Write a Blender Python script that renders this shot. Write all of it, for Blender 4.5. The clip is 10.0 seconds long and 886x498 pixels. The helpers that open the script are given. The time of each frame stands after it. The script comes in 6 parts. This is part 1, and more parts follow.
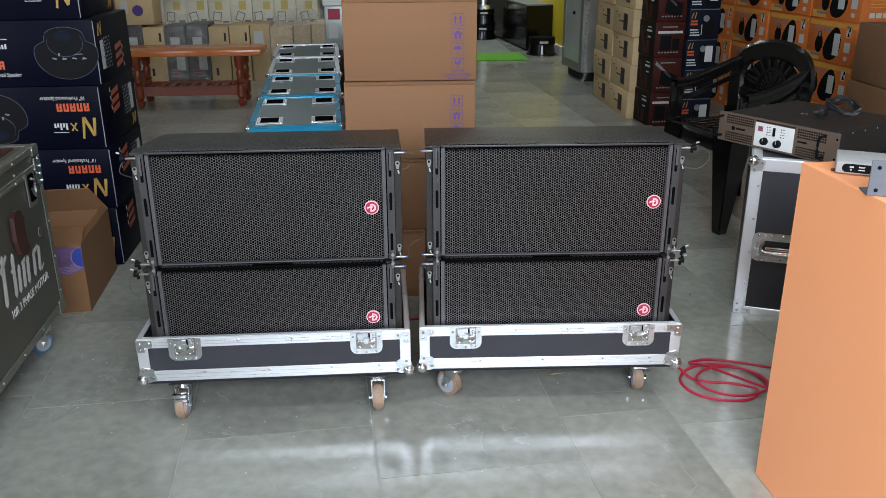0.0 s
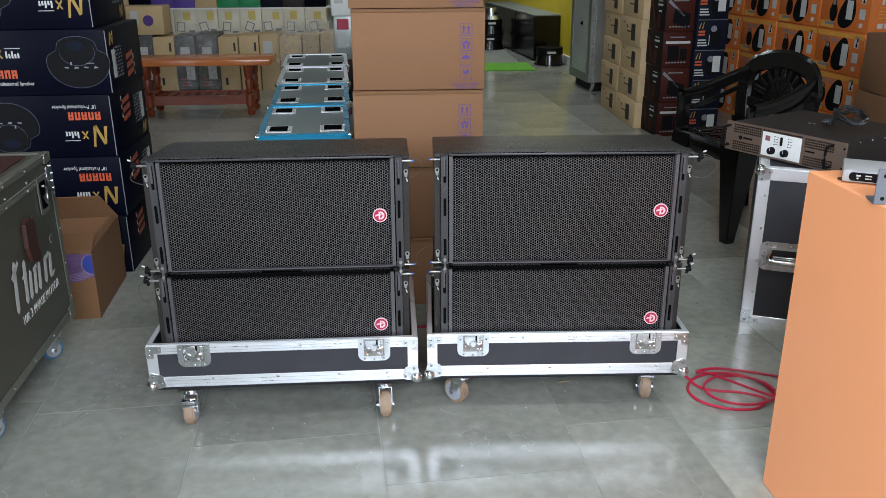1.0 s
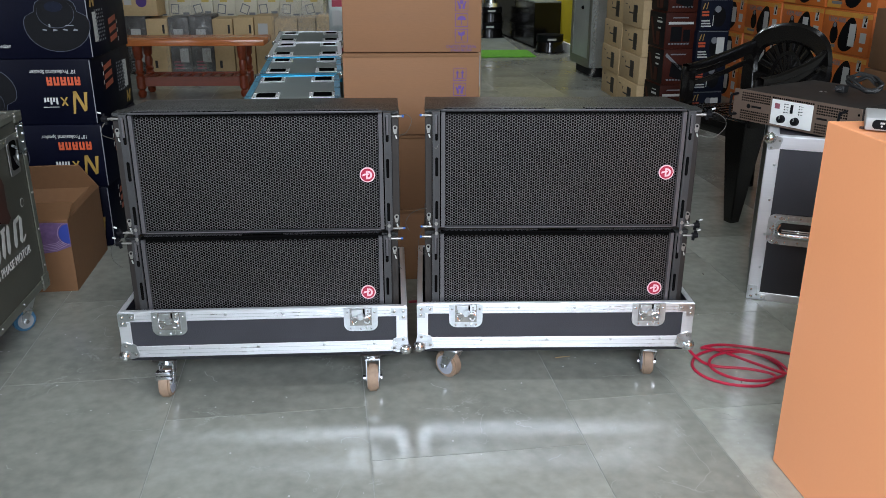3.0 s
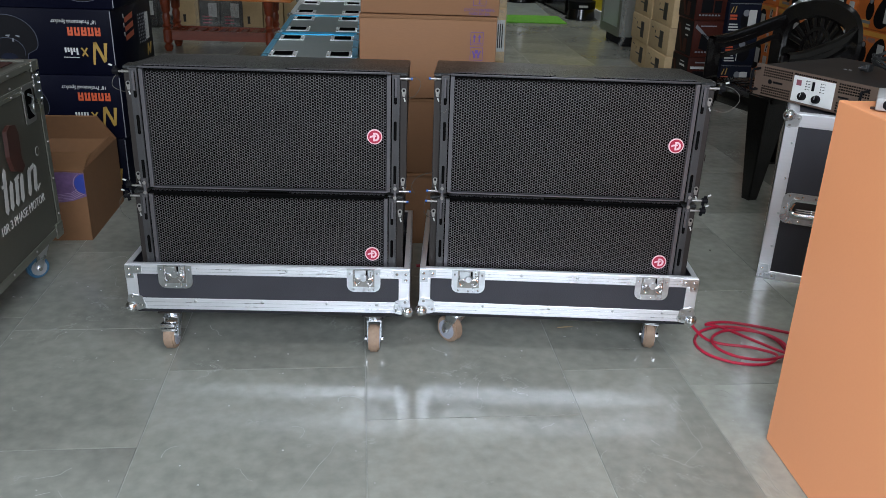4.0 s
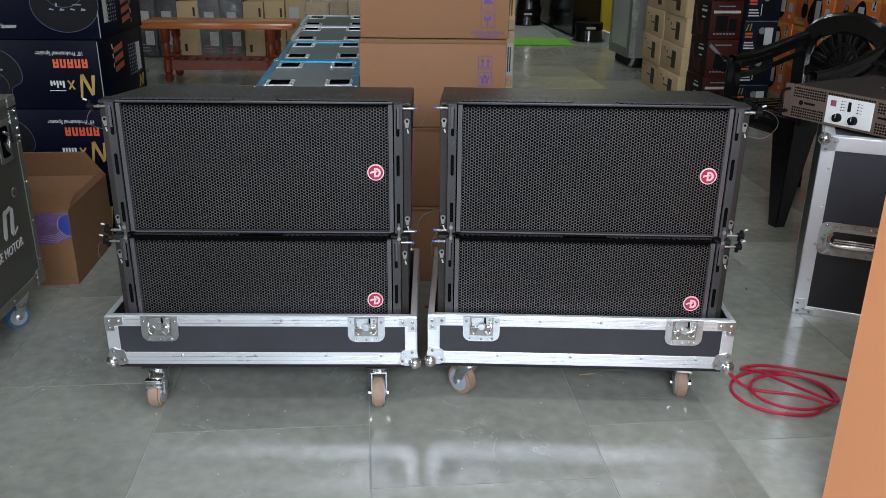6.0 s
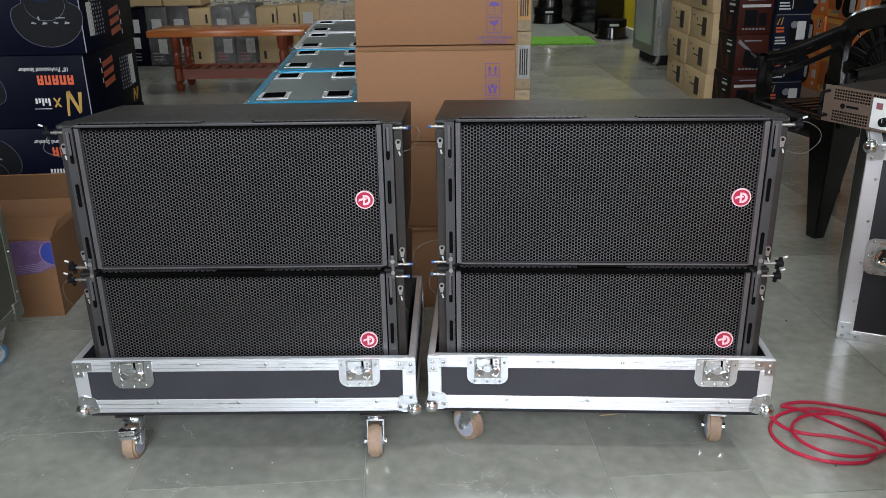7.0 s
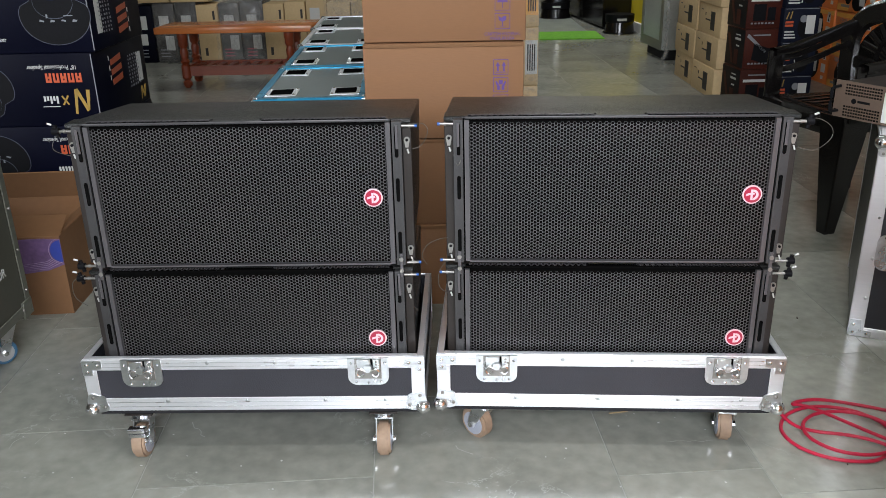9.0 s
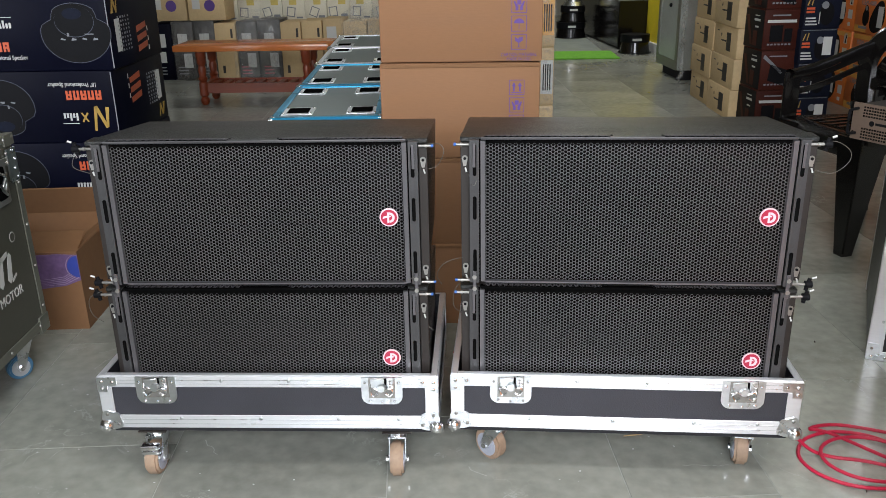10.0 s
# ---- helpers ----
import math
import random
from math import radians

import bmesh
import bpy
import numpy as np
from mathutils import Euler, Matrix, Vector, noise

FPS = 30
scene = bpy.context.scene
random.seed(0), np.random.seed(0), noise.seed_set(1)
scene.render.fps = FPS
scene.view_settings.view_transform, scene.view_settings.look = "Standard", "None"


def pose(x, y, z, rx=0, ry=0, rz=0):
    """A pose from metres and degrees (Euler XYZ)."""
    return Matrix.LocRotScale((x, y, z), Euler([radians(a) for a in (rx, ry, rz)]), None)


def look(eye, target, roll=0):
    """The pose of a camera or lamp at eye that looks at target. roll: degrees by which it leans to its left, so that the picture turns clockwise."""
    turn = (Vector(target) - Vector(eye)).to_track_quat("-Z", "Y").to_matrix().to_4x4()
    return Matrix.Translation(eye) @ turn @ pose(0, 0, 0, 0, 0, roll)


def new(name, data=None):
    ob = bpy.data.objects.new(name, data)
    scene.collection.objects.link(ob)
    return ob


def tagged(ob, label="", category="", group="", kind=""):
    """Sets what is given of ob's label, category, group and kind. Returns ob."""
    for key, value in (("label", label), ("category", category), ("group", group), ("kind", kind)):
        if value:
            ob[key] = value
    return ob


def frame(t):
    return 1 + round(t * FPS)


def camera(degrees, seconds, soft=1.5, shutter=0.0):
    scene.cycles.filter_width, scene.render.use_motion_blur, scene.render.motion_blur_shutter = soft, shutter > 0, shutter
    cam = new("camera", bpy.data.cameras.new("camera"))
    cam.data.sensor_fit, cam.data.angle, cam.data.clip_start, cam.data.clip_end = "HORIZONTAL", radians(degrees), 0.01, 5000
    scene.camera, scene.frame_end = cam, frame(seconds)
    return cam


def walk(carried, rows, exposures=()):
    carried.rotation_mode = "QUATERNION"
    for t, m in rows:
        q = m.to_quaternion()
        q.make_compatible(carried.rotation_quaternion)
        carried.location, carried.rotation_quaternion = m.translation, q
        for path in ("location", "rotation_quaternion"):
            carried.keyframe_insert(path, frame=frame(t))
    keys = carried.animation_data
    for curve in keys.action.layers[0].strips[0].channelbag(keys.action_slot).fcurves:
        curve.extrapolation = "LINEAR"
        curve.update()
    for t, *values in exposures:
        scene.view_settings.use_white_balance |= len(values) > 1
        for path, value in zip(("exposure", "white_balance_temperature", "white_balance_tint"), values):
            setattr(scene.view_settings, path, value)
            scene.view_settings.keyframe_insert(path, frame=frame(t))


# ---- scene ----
cam = camera(56.3, 10.0, 0.75)
PATH = [
    (0, (0.098, -0.082, 1.28), (0.175, 1.79, 0.58), -0.3),
    (0.5, (0.097, -0.086, 1.282), (0.16, 1.792, 0.598), -0.3),
    (1, (0.096, -0.095, 1.279), (0.156, 1.786, 0.601), -0.3),
    (1.5, (0.1, -0.105, 1.275), (0.158, 1.776, 0.598), -0.4),
    (2, (0.102, -0.1, 1.254), (0.158, 1.78, 0.575), -0.5),
    (2.5, (0.112, -0.039, 1.188), (0.168, 1.841, 0.509), -0.6),
    (2.7, (0.106, -0.006, 1.154), (0.179, 1.876, 0.48), -0.1),
    (3.8, (0.176, 0.005, 1.148), (0.179, 1.856, 0.393), 1.6),
    (4, (0.174, -0.003, 1.152), (0.177, 1.845, 0.388), 1.9),
    (4.5, (0.177, 0.008, 1.154), (0.172, 1.855, 0.386), 1.7),
    (5, (0.181, 0.009, 1.158), (0.172, 1.86, 0.401), 1.4),
    (5.5, (0.178, 0.046, 1.154), (0.156, 1.911, 0.431), 0.7),
    (5.7, (0.172, 0.099, 1.143), (0.151, 1.965, 0.424), 0.7),
    (6.8, (0.195, 0.414, 1.101), (0.145, 2.288, 0.405), -0.4),
    (7, (0.231, 0.424, 1.119), (0.143, 2.29, 0.405), -1.0),
    (7.5, (0.235, 0.436, 1.118), (0.134, 2.298, 0.396), -1.2),
    (8, (0.227, 0.434, 1.12), (0.123, 2.295, 0.395), -1.2),
    (8.5, (0.223, 0.432, 1.12), (0.119, 2.293, 0.395), -1.3),
    (9, (0.227, 0.431, 1.122), (0.122, 2.292, 0.398), -1.3),
    (9.5, (0.23, 0.435, 1.129), (0.107, 2.303, 0.425), -1.2),
    (10, (0.223, 0.433, 1.127), (0.086, 2.307, 0.443), -1.1),
]
walk(cam, [(t, look(eye, target, roll)) for t, eye, target, roll in PATH],
     [(0.0, -0.06, 6000, 10), (2.5, -0.06, 5950, 10), (4.0, -0.34, 5950, 11), (5.5, -0.33, 5950, 11), (7.0, -0.05, 6200, 11), (8.5, 0.0, 6330, 12), (10.0, 0.22, 6380, 12)])
# ---- light ----
world = bpy.data.worlds.new("world")
scene.world = world
world.use_nodes = True
wn = world.node_tree.nodes
sky = wn.new("ShaderNodeTexSky")
sky.sky_type = "NISHITA"
sky.sun_disc = False
sky.sun_elevation = radians(50)
sky.sun_rotation = radians(150)
world.node_tree.links.new(sky.outputs["Color"], wn["Background"].inputs["Color"])
wn["Background"].inputs["Strength"].default_value = 0.12
scene.view_settings.exposure = 0.0


def area_lamp(name, m, sx, sy, power, colour):
    data = bpy.data.lights.new(name, "AREA")
    data.shape, data.size, data.size_y, data.energy, data.color = "RECTANGLE", sx, sy, power, colour
    ob = new(name, data)
    ob.matrix_world = m
    return ob


# daylight through the open shop front behind the camera
area_lamp("daylight", look((0.55, -1.8, 2.25), (0.5, 1.8, 0.1)), 2.6, 1.3, 238, (0.94, 0.98, 1.02))
# fill lamp added to brighten the orange panel, in an unseen west opening
area_lamp("side_daylight", look((-3.3, 0.6, 1.45), (0.9, 1.2, 0.3)), 2.2, 1.6, 80, (0.94, 0.98, 1.02))
# ceiling tubes added out of view, each powered to brighten its own area
for lx, ly, lp in ((0.9, 1.1, 30), (-1.2, 4.6, 2), (1.4, 4.6, 6), (-1.7, 7.2, 12), (0.9, 7.6, 17), (1.1, 10.8, 48)):
    area_lamp("tube_light", pose(lx, ly, 3.17), 1.2, 0.2, lp, (0.97, 1.0, 0.98))

# ---- helpers for building ----


def mat(name, col, rough=0.5, metal=0.0, var=0.15, scale=8.0, bump=0.0, bscale=80.0, spec=0.5, stretch=(1, 1, 1), coat=0.0, tint=None, rnd=0.0):
    """A surface with broad stains, fine grain and relief."""
    m = bpy.data.materials.new(name)
    m.use_nodes = True
    nt = m.node_tree
    n, l = nt.nodes, nt.links
    b = n["Principled BSDF"]
    b.inputs["Roughness"].default_value = rough
    b.inputs["Metallic"].default_value = metal
    b.inputs["Specular IOR Level"].default_value = spec
    b.inputs["Coat Weight"].default_value = coat
    tc = n.new("ShaderNodeTexCoord")
    mp = n.new("ShaderNodeMapping")
    mp.inputs["Scale"].default_value = stretch
    l.new(tc.outputs["Object"], mp.inputs["Vector"])
    big = n.new("ShaderNodeTexNoise")
    big.inputs["Scale"].default_value = scale
    big.inputs["Detail"].default_value = 6
    fine = n.new("ShaderNodeTexNoise")
    fine.inputs["Scale"].default_value = bscale
    fine.inputs["Detail"].default_value = 3
    l.new(mp.outputs["Vector"], big.inputs["Vector"])
    l.new(mp.outputs["Vector"], fine.inputs["Vector"])
    mix = n.new("ShaderNodeMix")
    mix.data_type = "RGBA"
    dark = tuple(c * (1 - var) for c in col)
    light = tuple(min(1, c * (1 + var)) for c in (tint or col))
    mix.inputs["A"].default_value = (*dark, 1)
    mix.inputs["B"].default_value = (*light, 1)
    add = n.new("ShaderNodeMath")
    add.operation = "MULTIPLY_ADD"
    add.inputs[1].default_value = 0.35
    l.new(fine.outputs["Fac"], add.inputs[0])
    sub = n.new("ShaderNodeMath")
    sub.operation = "MULTIPLY"
    sub.inputs[1].default_value = 0.65
    l.new(big.outputs["Fac"], sub.inputs[0])
    l.new(sub.outputs["Value"], add.inputs[2])
    ramp = n.new("ShaderNodeMapRange")
    ramp.inputs["From Min"].default_value = 0.3
    ramp.inputs["From Max"].default_value = 0.7
    l.new(add.outputs["Value"], ramp.inputs["Value"])
    l.new(ramp.outputs["Result"], mix.inputs["Factor"])
    out = mix.outputs["Result"]
    if rnd:
        oi = n.new("ShaderNodeObjectInfo")
        hs = n.new("ShaderNodeHueSaturation")
        mr = n.new("ShaderNodeMapRange")
        mr.inputs["To Min"].default_value = 1 - rnd
        mr.inputs["To Max"].default_value = 1 + rnd
        l.new(oi.outputs["Random"], mr.inputs["Value"])
        l.new(mr.outputs["Result"], hs.inputs["Value"])
        l.new(out, hs.inputs["Color"])
        out = hs.outputs["Color"]
    l.new(out, b.inputs["Base Color"])
    rr = n.new("ShaderNodeMapRange")
    rr.inputs["To Min"].default_value = max(0.02, rough * 0.85)
    rr.inputs["To Max"].default_value = min(1, rough * 1.15)
    l.new(big.outputs["Fac"], rr.inputs["Value"])
    l.new(rr.outputs["Result"], b.inputs["Roughness"])
    if bump:
        bp = n.new("ShaderNodeBump")
        bp.inputs["Strength"].default_value = bump
        bp.inputs["Distance"].default_value = 0.002
        l.new(fine.outputs["Fac"], bp.inputs["Height"])
        l.new(bp.outputs["Normal"], b.inputs["Normal"])
    return m


def box(bm, x0, x1, y0, y1, z0, z1, bevel=0.0, seg=1):
    vs = [bm.verts.new((x, y, z)) for z in (z0, z1) for y in (y0, y1) for x in (x0, x1)]
    fs = [bm.faces.new([vs[i] for i in q]) for q in ((0, 2, 3, 1), (4, 5, 7, 6), (0, 1, 5, 4), (2, 6, 7, 3), (0, 4, 6, 2), (1, 3, 7, 5))]
    if bevel:
        es = list({e for f in fs for e in f.edges})
        bmesh.ops.bevel(bm, geom=es, offset=bevel, segments=seg, affect="EDGES", profile=0.5)
    return bm


def cyl(bm, p, q, r, r2=None, n=16, caps=True):
    p, q = Vector(p), Vector(q)
    d = q - p
    m = Matrix.Translation((p + q) / 2) @ d.to_track_quat("Z", "Y").to_matrix().to_4x4()
    bmesh.ops.create_cone(bm, cap_ends=caps, segments=n, radius1=r, radius2=r if r2 is None else r2, depth=d.length, matrix=m)
    return bm


def ball(bm, p, r, u=14, v=9, squash=(1, 1, 1)):
    bmesh.ops.create_uvsphere(bm, u_segments=u, v_segments=v, radius=r, matrix=Matrix.Translation(p) @ Matrix.Diagonal((*squash, 1)))
    return bm


def prism(bm, pts, depth, m=None):
    """A flat outline in the xz plane, given depth from y = 0 back to y = depth."""
    m = m or Matrix()
    a = [bm.verts.new(m @ Vector((x, 0, z))) for x, z in pts]
    b = [bm.verts.new(m @ Vector((x, depth, z))) for x, z in pts]
    bm.faces.new(a)
    bm.faces.new(b[::-1])
    k = len(pts)
    for i in range(k):
        bm.faces.new((a[(i + 1) % k], a[i], b[i], b[(i + 1) % k]))
    return bm


def tube(bm, pts, r, n=8, closed=False):
    """A round tube along a smooth line of points."""
    pts = [Vector(p) for p in pts]
    k = len(pts)
    rings = []
    up = Vector((0, 0, 1))
    for i, p in enumerate(pts):
        a = pts[(i - 1) % k] if closed or i else p
        b = pts[(i + 1) % k] if closed or i < k - 1 else p
        t = (b - a).normalized()
        s = t.cross(up)
        if s.length < 1e-3:
            s = t.cross(Vector((1, 0, 0)))
        s.normalize()
        w = s.cross(t)
        rings.append([bm.verts.new(p + (s * math.cos(c) + w * math.sin(c)) * r) for c in (2 * math.pi * j / n for j in range(n))])
    for i in range(k if closed else k - 1):
        a, b = rings[i], rings[(i + 1) % k]
        for j in range(n):
            bm.faces.new((a[j], a[(j + 1) % n], b[(j + 1) % n], b[j]))
    if not closed:
        bm.faces.new(rings[0])
        bm.faces.new(rings[-1][::-1])
    return bm


def curve(pts, steps=8, closed=False):
    """Catmull-Rom points through the given ones."""
    pts = [Vector(p) for p in pts]
    k = len(pts)
    out = []
    for i in range(k if closed else k - 1):
        p0, p1, p2, p3 = (pts[(i + j) % k] if closed else pts[min(max(i + j, 0), k - 1)] for j in (-1, 0, 1, 2))
        for s in range(steps):
            t = s / steps
            out.append(0.5 * ((2 * p1) + (p2 - p0) * t + (2 * p0 - 5 * p1 + 4 * p2 - p3) * t * t + (3 * p1 - p0 - 3 * p2 + p3) * t ** 3))
    if not closed:
        out.append(pts[-1])
    return out


def rrect(w, h, r, n=5, cx=0.0, cz=0.0):
    """A rounded rectangle as (x, z) points."""
    out = []
    for k, (sx, sz) in enumerate(((1, 1), (-1, 1), (-1, -1), (1, -1))):
        for i in range(n + 1):
            a = math.pi / 2 * (k + i / n)
            out.append((cx + sx * (w / 2 - r) + r * math.cos(a), cz + sz * (h / 2 - r) + r * math.sin(a)))
    return out


def disc(r, n=28, cx=0.0, cz=0.0, sx=1.0, sz=1.0):
    return [(cx + sx * r * math.cos(2 * math.pi * i / n), cz + sz * r * math.sin(2 * math.pi * i / n)) for i in range(n)]


def mesh_of(name, bm, material, smooth=False):
    bmesh.ops.recalc_face_normals(bm, faces=bm.faces)
    me = bpy.data.meshes.new(name)
    bm.to_mesh(me)
    bm.free()
    me.materials.append(material)
    if smooth:
        me.shade_smooth()
        me.set_sharp_from_angle(angle=radians(38))
    return me


ONE_BY_ONE = {"rivets": "rivet", "case_screws": "case_screw", "mounting_holes": "mounting_hole", "holes": "hole", "painted_word": "painted_stroke", "plug_pins": "plug_pin"}


def islands(bm):
    """Each loose piece of a bmesh as a bmesh of its own."""
    left = set(bm.verts)
    while left:
        todo, got = [left.pop()], set()
        while todo:
            v = todo.pop()
            got.add(v)
            for e in v.link_edges:
                o = e.other_vert(v)
                if o in left:
                    left.discard(o)
                    todo.append(o)
        one = bmesh.new()
        twin = {v: one.verts.new(v.co) for v in sorted(got, key=lambda v: v.index)}
        for f in bm.faces:
            if f.verts[0] in got:
                one.faces.new([twin[v] for v in f.verts])
        yield one


def part(name, bm, material, parent, label="", smooth=False, place=None):
    if name in ONE_BY_ONE:
        bm.verts.index_update()
        for one in list(islands(bm)):
            ob = part(ONE_BY_ONE[name], one, material, parent, label, smooth)
            if place:
                ob.matrix_basis = place
        bm.free()
        return ob
    ob = new(name, mesh_of(name, bm, material, smooth))
    ob.parent = parent
    if label:
        ob["label"] = label
    return ob


def again(ob, m, parent=None):
    """A further part on the same mesh."""
    o = new(ob.name.split(".")[0], ob.data)
    o.parent = parent or ob.parent
    o.matrix_basis = m
    return o


def thing(name, m, label, category, group=""):
    ob = new(name)
    ob.matrix_basis = m
    ob.empty_display_size = 0.1
    return tagged(ob, label, category, group)


def setting(name, bm, material, label=""):
    return tagged(new(name, mesh_of(name, bm, material)), label, "", "", "structure")


def B(*a, **k):
    return box(bmesh.new(), *a, **k)


def writing(name, text, size, material, parent, m, sx=1.0, extrude=0.0006, align="CENTER", shear=0.0):
    """Letters as a thin mesh; the text stands in the xz plane of m, read from -y."""
    cu = bpy.data.curves.new(name, "FONT")
    cu.body, cu.size, cu.extrude, cu.align_x, cu.align_y, cu.shear = text, size, extrude, align, "CENTER", shear
    cu.resolution_u = 3
    tmp = bpy.data.objects.new(name, cu)
    scene.collection.objects.link(tmp)
    me = bpy.data.meshes.new_from_object(tmp.evaluated_get(bpy.context.evaluated_depsgraph_get()))
    bpy.data.objects.remove(tmp)
    bpy.data.curves.remove(cu)
    me.materials.clear()
    me.materials.append(material)
    me.transform(Matrix.Diagonal((sx, 1, 1, 1)))
    me.transform(pose(0, 0, 0, 90, 0, 0))
    ob = new(name, me)
    ob.parent = parent
    ob.matrix_basis = m
    return ob


def marks(name, outlines, material, parent, m, thick=0.0012, label=""):
    """Printed shapes: flat outlines in the xz plane of m, seen from -y."""
    bm = bmesh.new()
    for o in outlines:
        prism(bm, o, thick)
    ob = part(name, bm, material, parent, label, place=m @ pose(0, -thick, 0))
    ob.matrix_basis = m @ pose(0, -thick, 0)
    return ob


def bar(x0, x1, z0, z1):
    return [(x0, z0), (x1, z0), (x1, z1), (x0, z1)]
# ---- materials ----


def stone(name, k):
    """Polished grey-green stone with clouds, pale scratches and smears; k: how pale the bed was."""
    m = mat(name, (0.205 * k, 0.209 * k, 0.181 * k), 0.2, var=0.22, scale=2.2, bscale=26, spec=0.6, tint=(0.256 * k, 0.259 * k, 0.225 * k), rnd=0.09)
    n, l = m.node_tree.nodes, m.node_tree.links
    b = n["Principled BSDF"]
    geo = n.new("ShaderNodeNewGeometry")
    warp = n.new("ShaderNodeTexNoise")
    warp.inputs["Scale"].default_value = 3.0
    warp.inputs["Detail"].default_value = 5
    l.new(geo.outputs["Position"], warp.inputs["Vector"])
    v = n.new("ShaderNodeTexNoise")
    v.inputs["Scale"].default_value = 4.5
    v.inputs["Detail"].default_value = 8
    v.inputs["Roughness"].default_value = 0.62
    v.inputs["Distortion"].default_value = 0.6
    l.new(geo.outputs["Position"], v.inputs["Vector"])
    d = n.new("ShaderNodeMath")
    d.operation = "SUBTRACT"
    d.inputs[1].default_value = 0.5
    l.new(v.outputs["Fac"], d.inputs[0])
    a = n.new("ShaderNodeMath")
    a.operation = "ABSOLUTE"
    l.new(d.outputs["Value"], a.inputs[0])
    r = n.new("ShaderNodeMapRange")
    r.inputs["From Min"].default_value = 0.0
    r.inputs["From Max"].default_value = 0.008
    r.inputs["To Min"].default_value = 1.0
    r.inputs["To Max"].default_value = 0.0
    l.new(a.outputs["Value"], r.inputs["Value"])
    w = n.new("ShaderNodeMapRange")
    w.inputs["From Min"].default_value = 0.53
    w.inputs["From Max"].default_value = 0.62
    w.inputs["To Max"].default_value = 0.8
    l.new(warp.outputs["Fac"], w.inputs["Value"])
    k = n.new("ShaderNodeMath")
    k.operation = "MULTIPLY"
    l.new(r.outputs["Result"], k.inputs[0])
    l.new(w.outputs["Result"], k.inputs[1])
    mix = n.new("ShaderNodeMix")
    mix.data_type = "RGBA"
    mix.inputs["B"].default_value = (0.42, 0.44, 0.4, 1)
    old = b.inputs["Base Color"].links[0].from_socket
    l.new(old, mix.inputs["A"])
    l.new(k.outputs["Value"], mix.inputs["Factor"])
    l.new(mix.outputs["Result"], b.inputs["Base Color"])
    rr = n.new("ShaderNodeMapRange")
    rr.inputs["To Min"].default_value = 0.11
    rr.inputs["To Max"].default_value = 0.27
    l.new(warp.outputs["Fac"], rr.inputs["Value"])
    l.new(rr.outputs["Result"], b.inputs["Roughness"])
    bp = n.new("ShaderNodeBump")
    bp.inputs["Strength"].default_value = 0.1
    bp.inputs["Distance"].default_value = 0.004
    l.new(warp.outputs["Fac"], bp.inputs["Height"])
    l.new(bp.outputs["Normal"], b.inputs["Normal"])
    return m


FLOOR = stone("green_kota_stone", 1.15)
FLOOR_PALE = stone("pale_kota_stone", 1.6)
GROUT = mat("pale_joint_filler", (0.29, 0.3, 0.265), 0.6, var=0.3, scale=9)
PLASTER = mat("dull_cream_plaster", (0.3, 0.29, 0.25), 0.8, var=0.08, bump=0.1)
YELLOW = mat("yellow_paint", (0.72, 0.56, 0.02), 0.5, var=0.08)
WHITE = mat("white_paint", (0.75, 0.75, 0.72), 0.5, var=0.05)
CAB = mat("black_textured_paint", (0.015, 0.0155, 0.0145), 0.38, spec=0.5, var=0.35, scale=12, bump=1.0, bscale=330)
GRILLE = mat("grey_powder_coated_steel", (0.11, 0.104, 0.11), 0.36, 0.5, var=0.12, bump=0.1, bscale=300)
# foam, and the painted shade in the lip holes and on the lower lip
FOAM_AND_SHADE = mat("black_foam", (0.003, 0.003, 0.003), 0.95, var=0.3, spec=0.0)
RIG = mat("black_rigging_steel", (0.042, 0.041, 0.042), 0.45, 0.2, var=0.2, bump=0.15, bscale=200)
CHROME = mat("chromed_steel", (0.78, 0.78, 0.8), 0.16, 1.0, var=0.1, bscale=120, bump=0.15)
ZINC = mat("zinc_plated_steel", (0.62, 0.64, 0.66), 0.28, 1.0, var=0.15, scale=20, bump=0.2)
ALU = mat("brushed_aluminium", (0.86, 0.87, 0.9), 0.36, 0.75, var=0.05, scale=4, bump=0.12, stretch=(0.06, 2, 2))
PANEL = mat("dark_ply_laminate", (0.03, 0.03, 0.037), 0.5, var=0.2, bump=0.25, bscale=300)
INNER = mat("dark_case_lining", (0.012, 0.012, 0.014), 0.9, var=0.3)
RED = mat("red_badge", (0.36, 0.012, 0.045), 0.3, var=0.05)
PINK = mat("pale_badge_print", (0.75, 0.52, 0.55), 0.4, var=0.03)
TREAD = mat("tan_rubber", (0.29, 0.2, 0.135), 0.7, var=0.25, scale=30, bump=0.2)
GREY_RUBBER = mat("grey_wheel_core", (0.34, 0.36, 0.42), 0.5, var=0.15)
BLUE_PLASTIC = mat("blue_plastic", (0.05, 0.14, 0.24), 0.35, var=0.1)
WIRE = mat("steel_wire", (0.12, 0.115, 0.1), 0.5, 0.5, var=0.1)
BROWN_CARD = mat("brown_cardboard", (0.205, 0.098, 0.042), 0.78, var=0.07, scale=2.5, bump=0.2, bscale=45, stretch=(1, 1, 5), rnd=0.04)
CARD_DARK = mat("open_carton_board", (0.165, 0.078, 0.03), 0.8, var=0.12, scale=4, bump=0.2, bscale=45)
KRAFT = mat("kraft_cardboard", (0.5, 0.36, 0.19), 0.75, var=0.15, scale=5, bump=0.2, bscale=50, rnd=0.12)
PURPLE = mat("purple_ink", (0.085, 0.04, 0.2), 0.7, var=0.15)
NAVY = mat("navy_printed_card", (0.0019, 0.0023, 0.0082), 0.45, spec=0.06, var=0.25, scale=5, rnd=0.15)
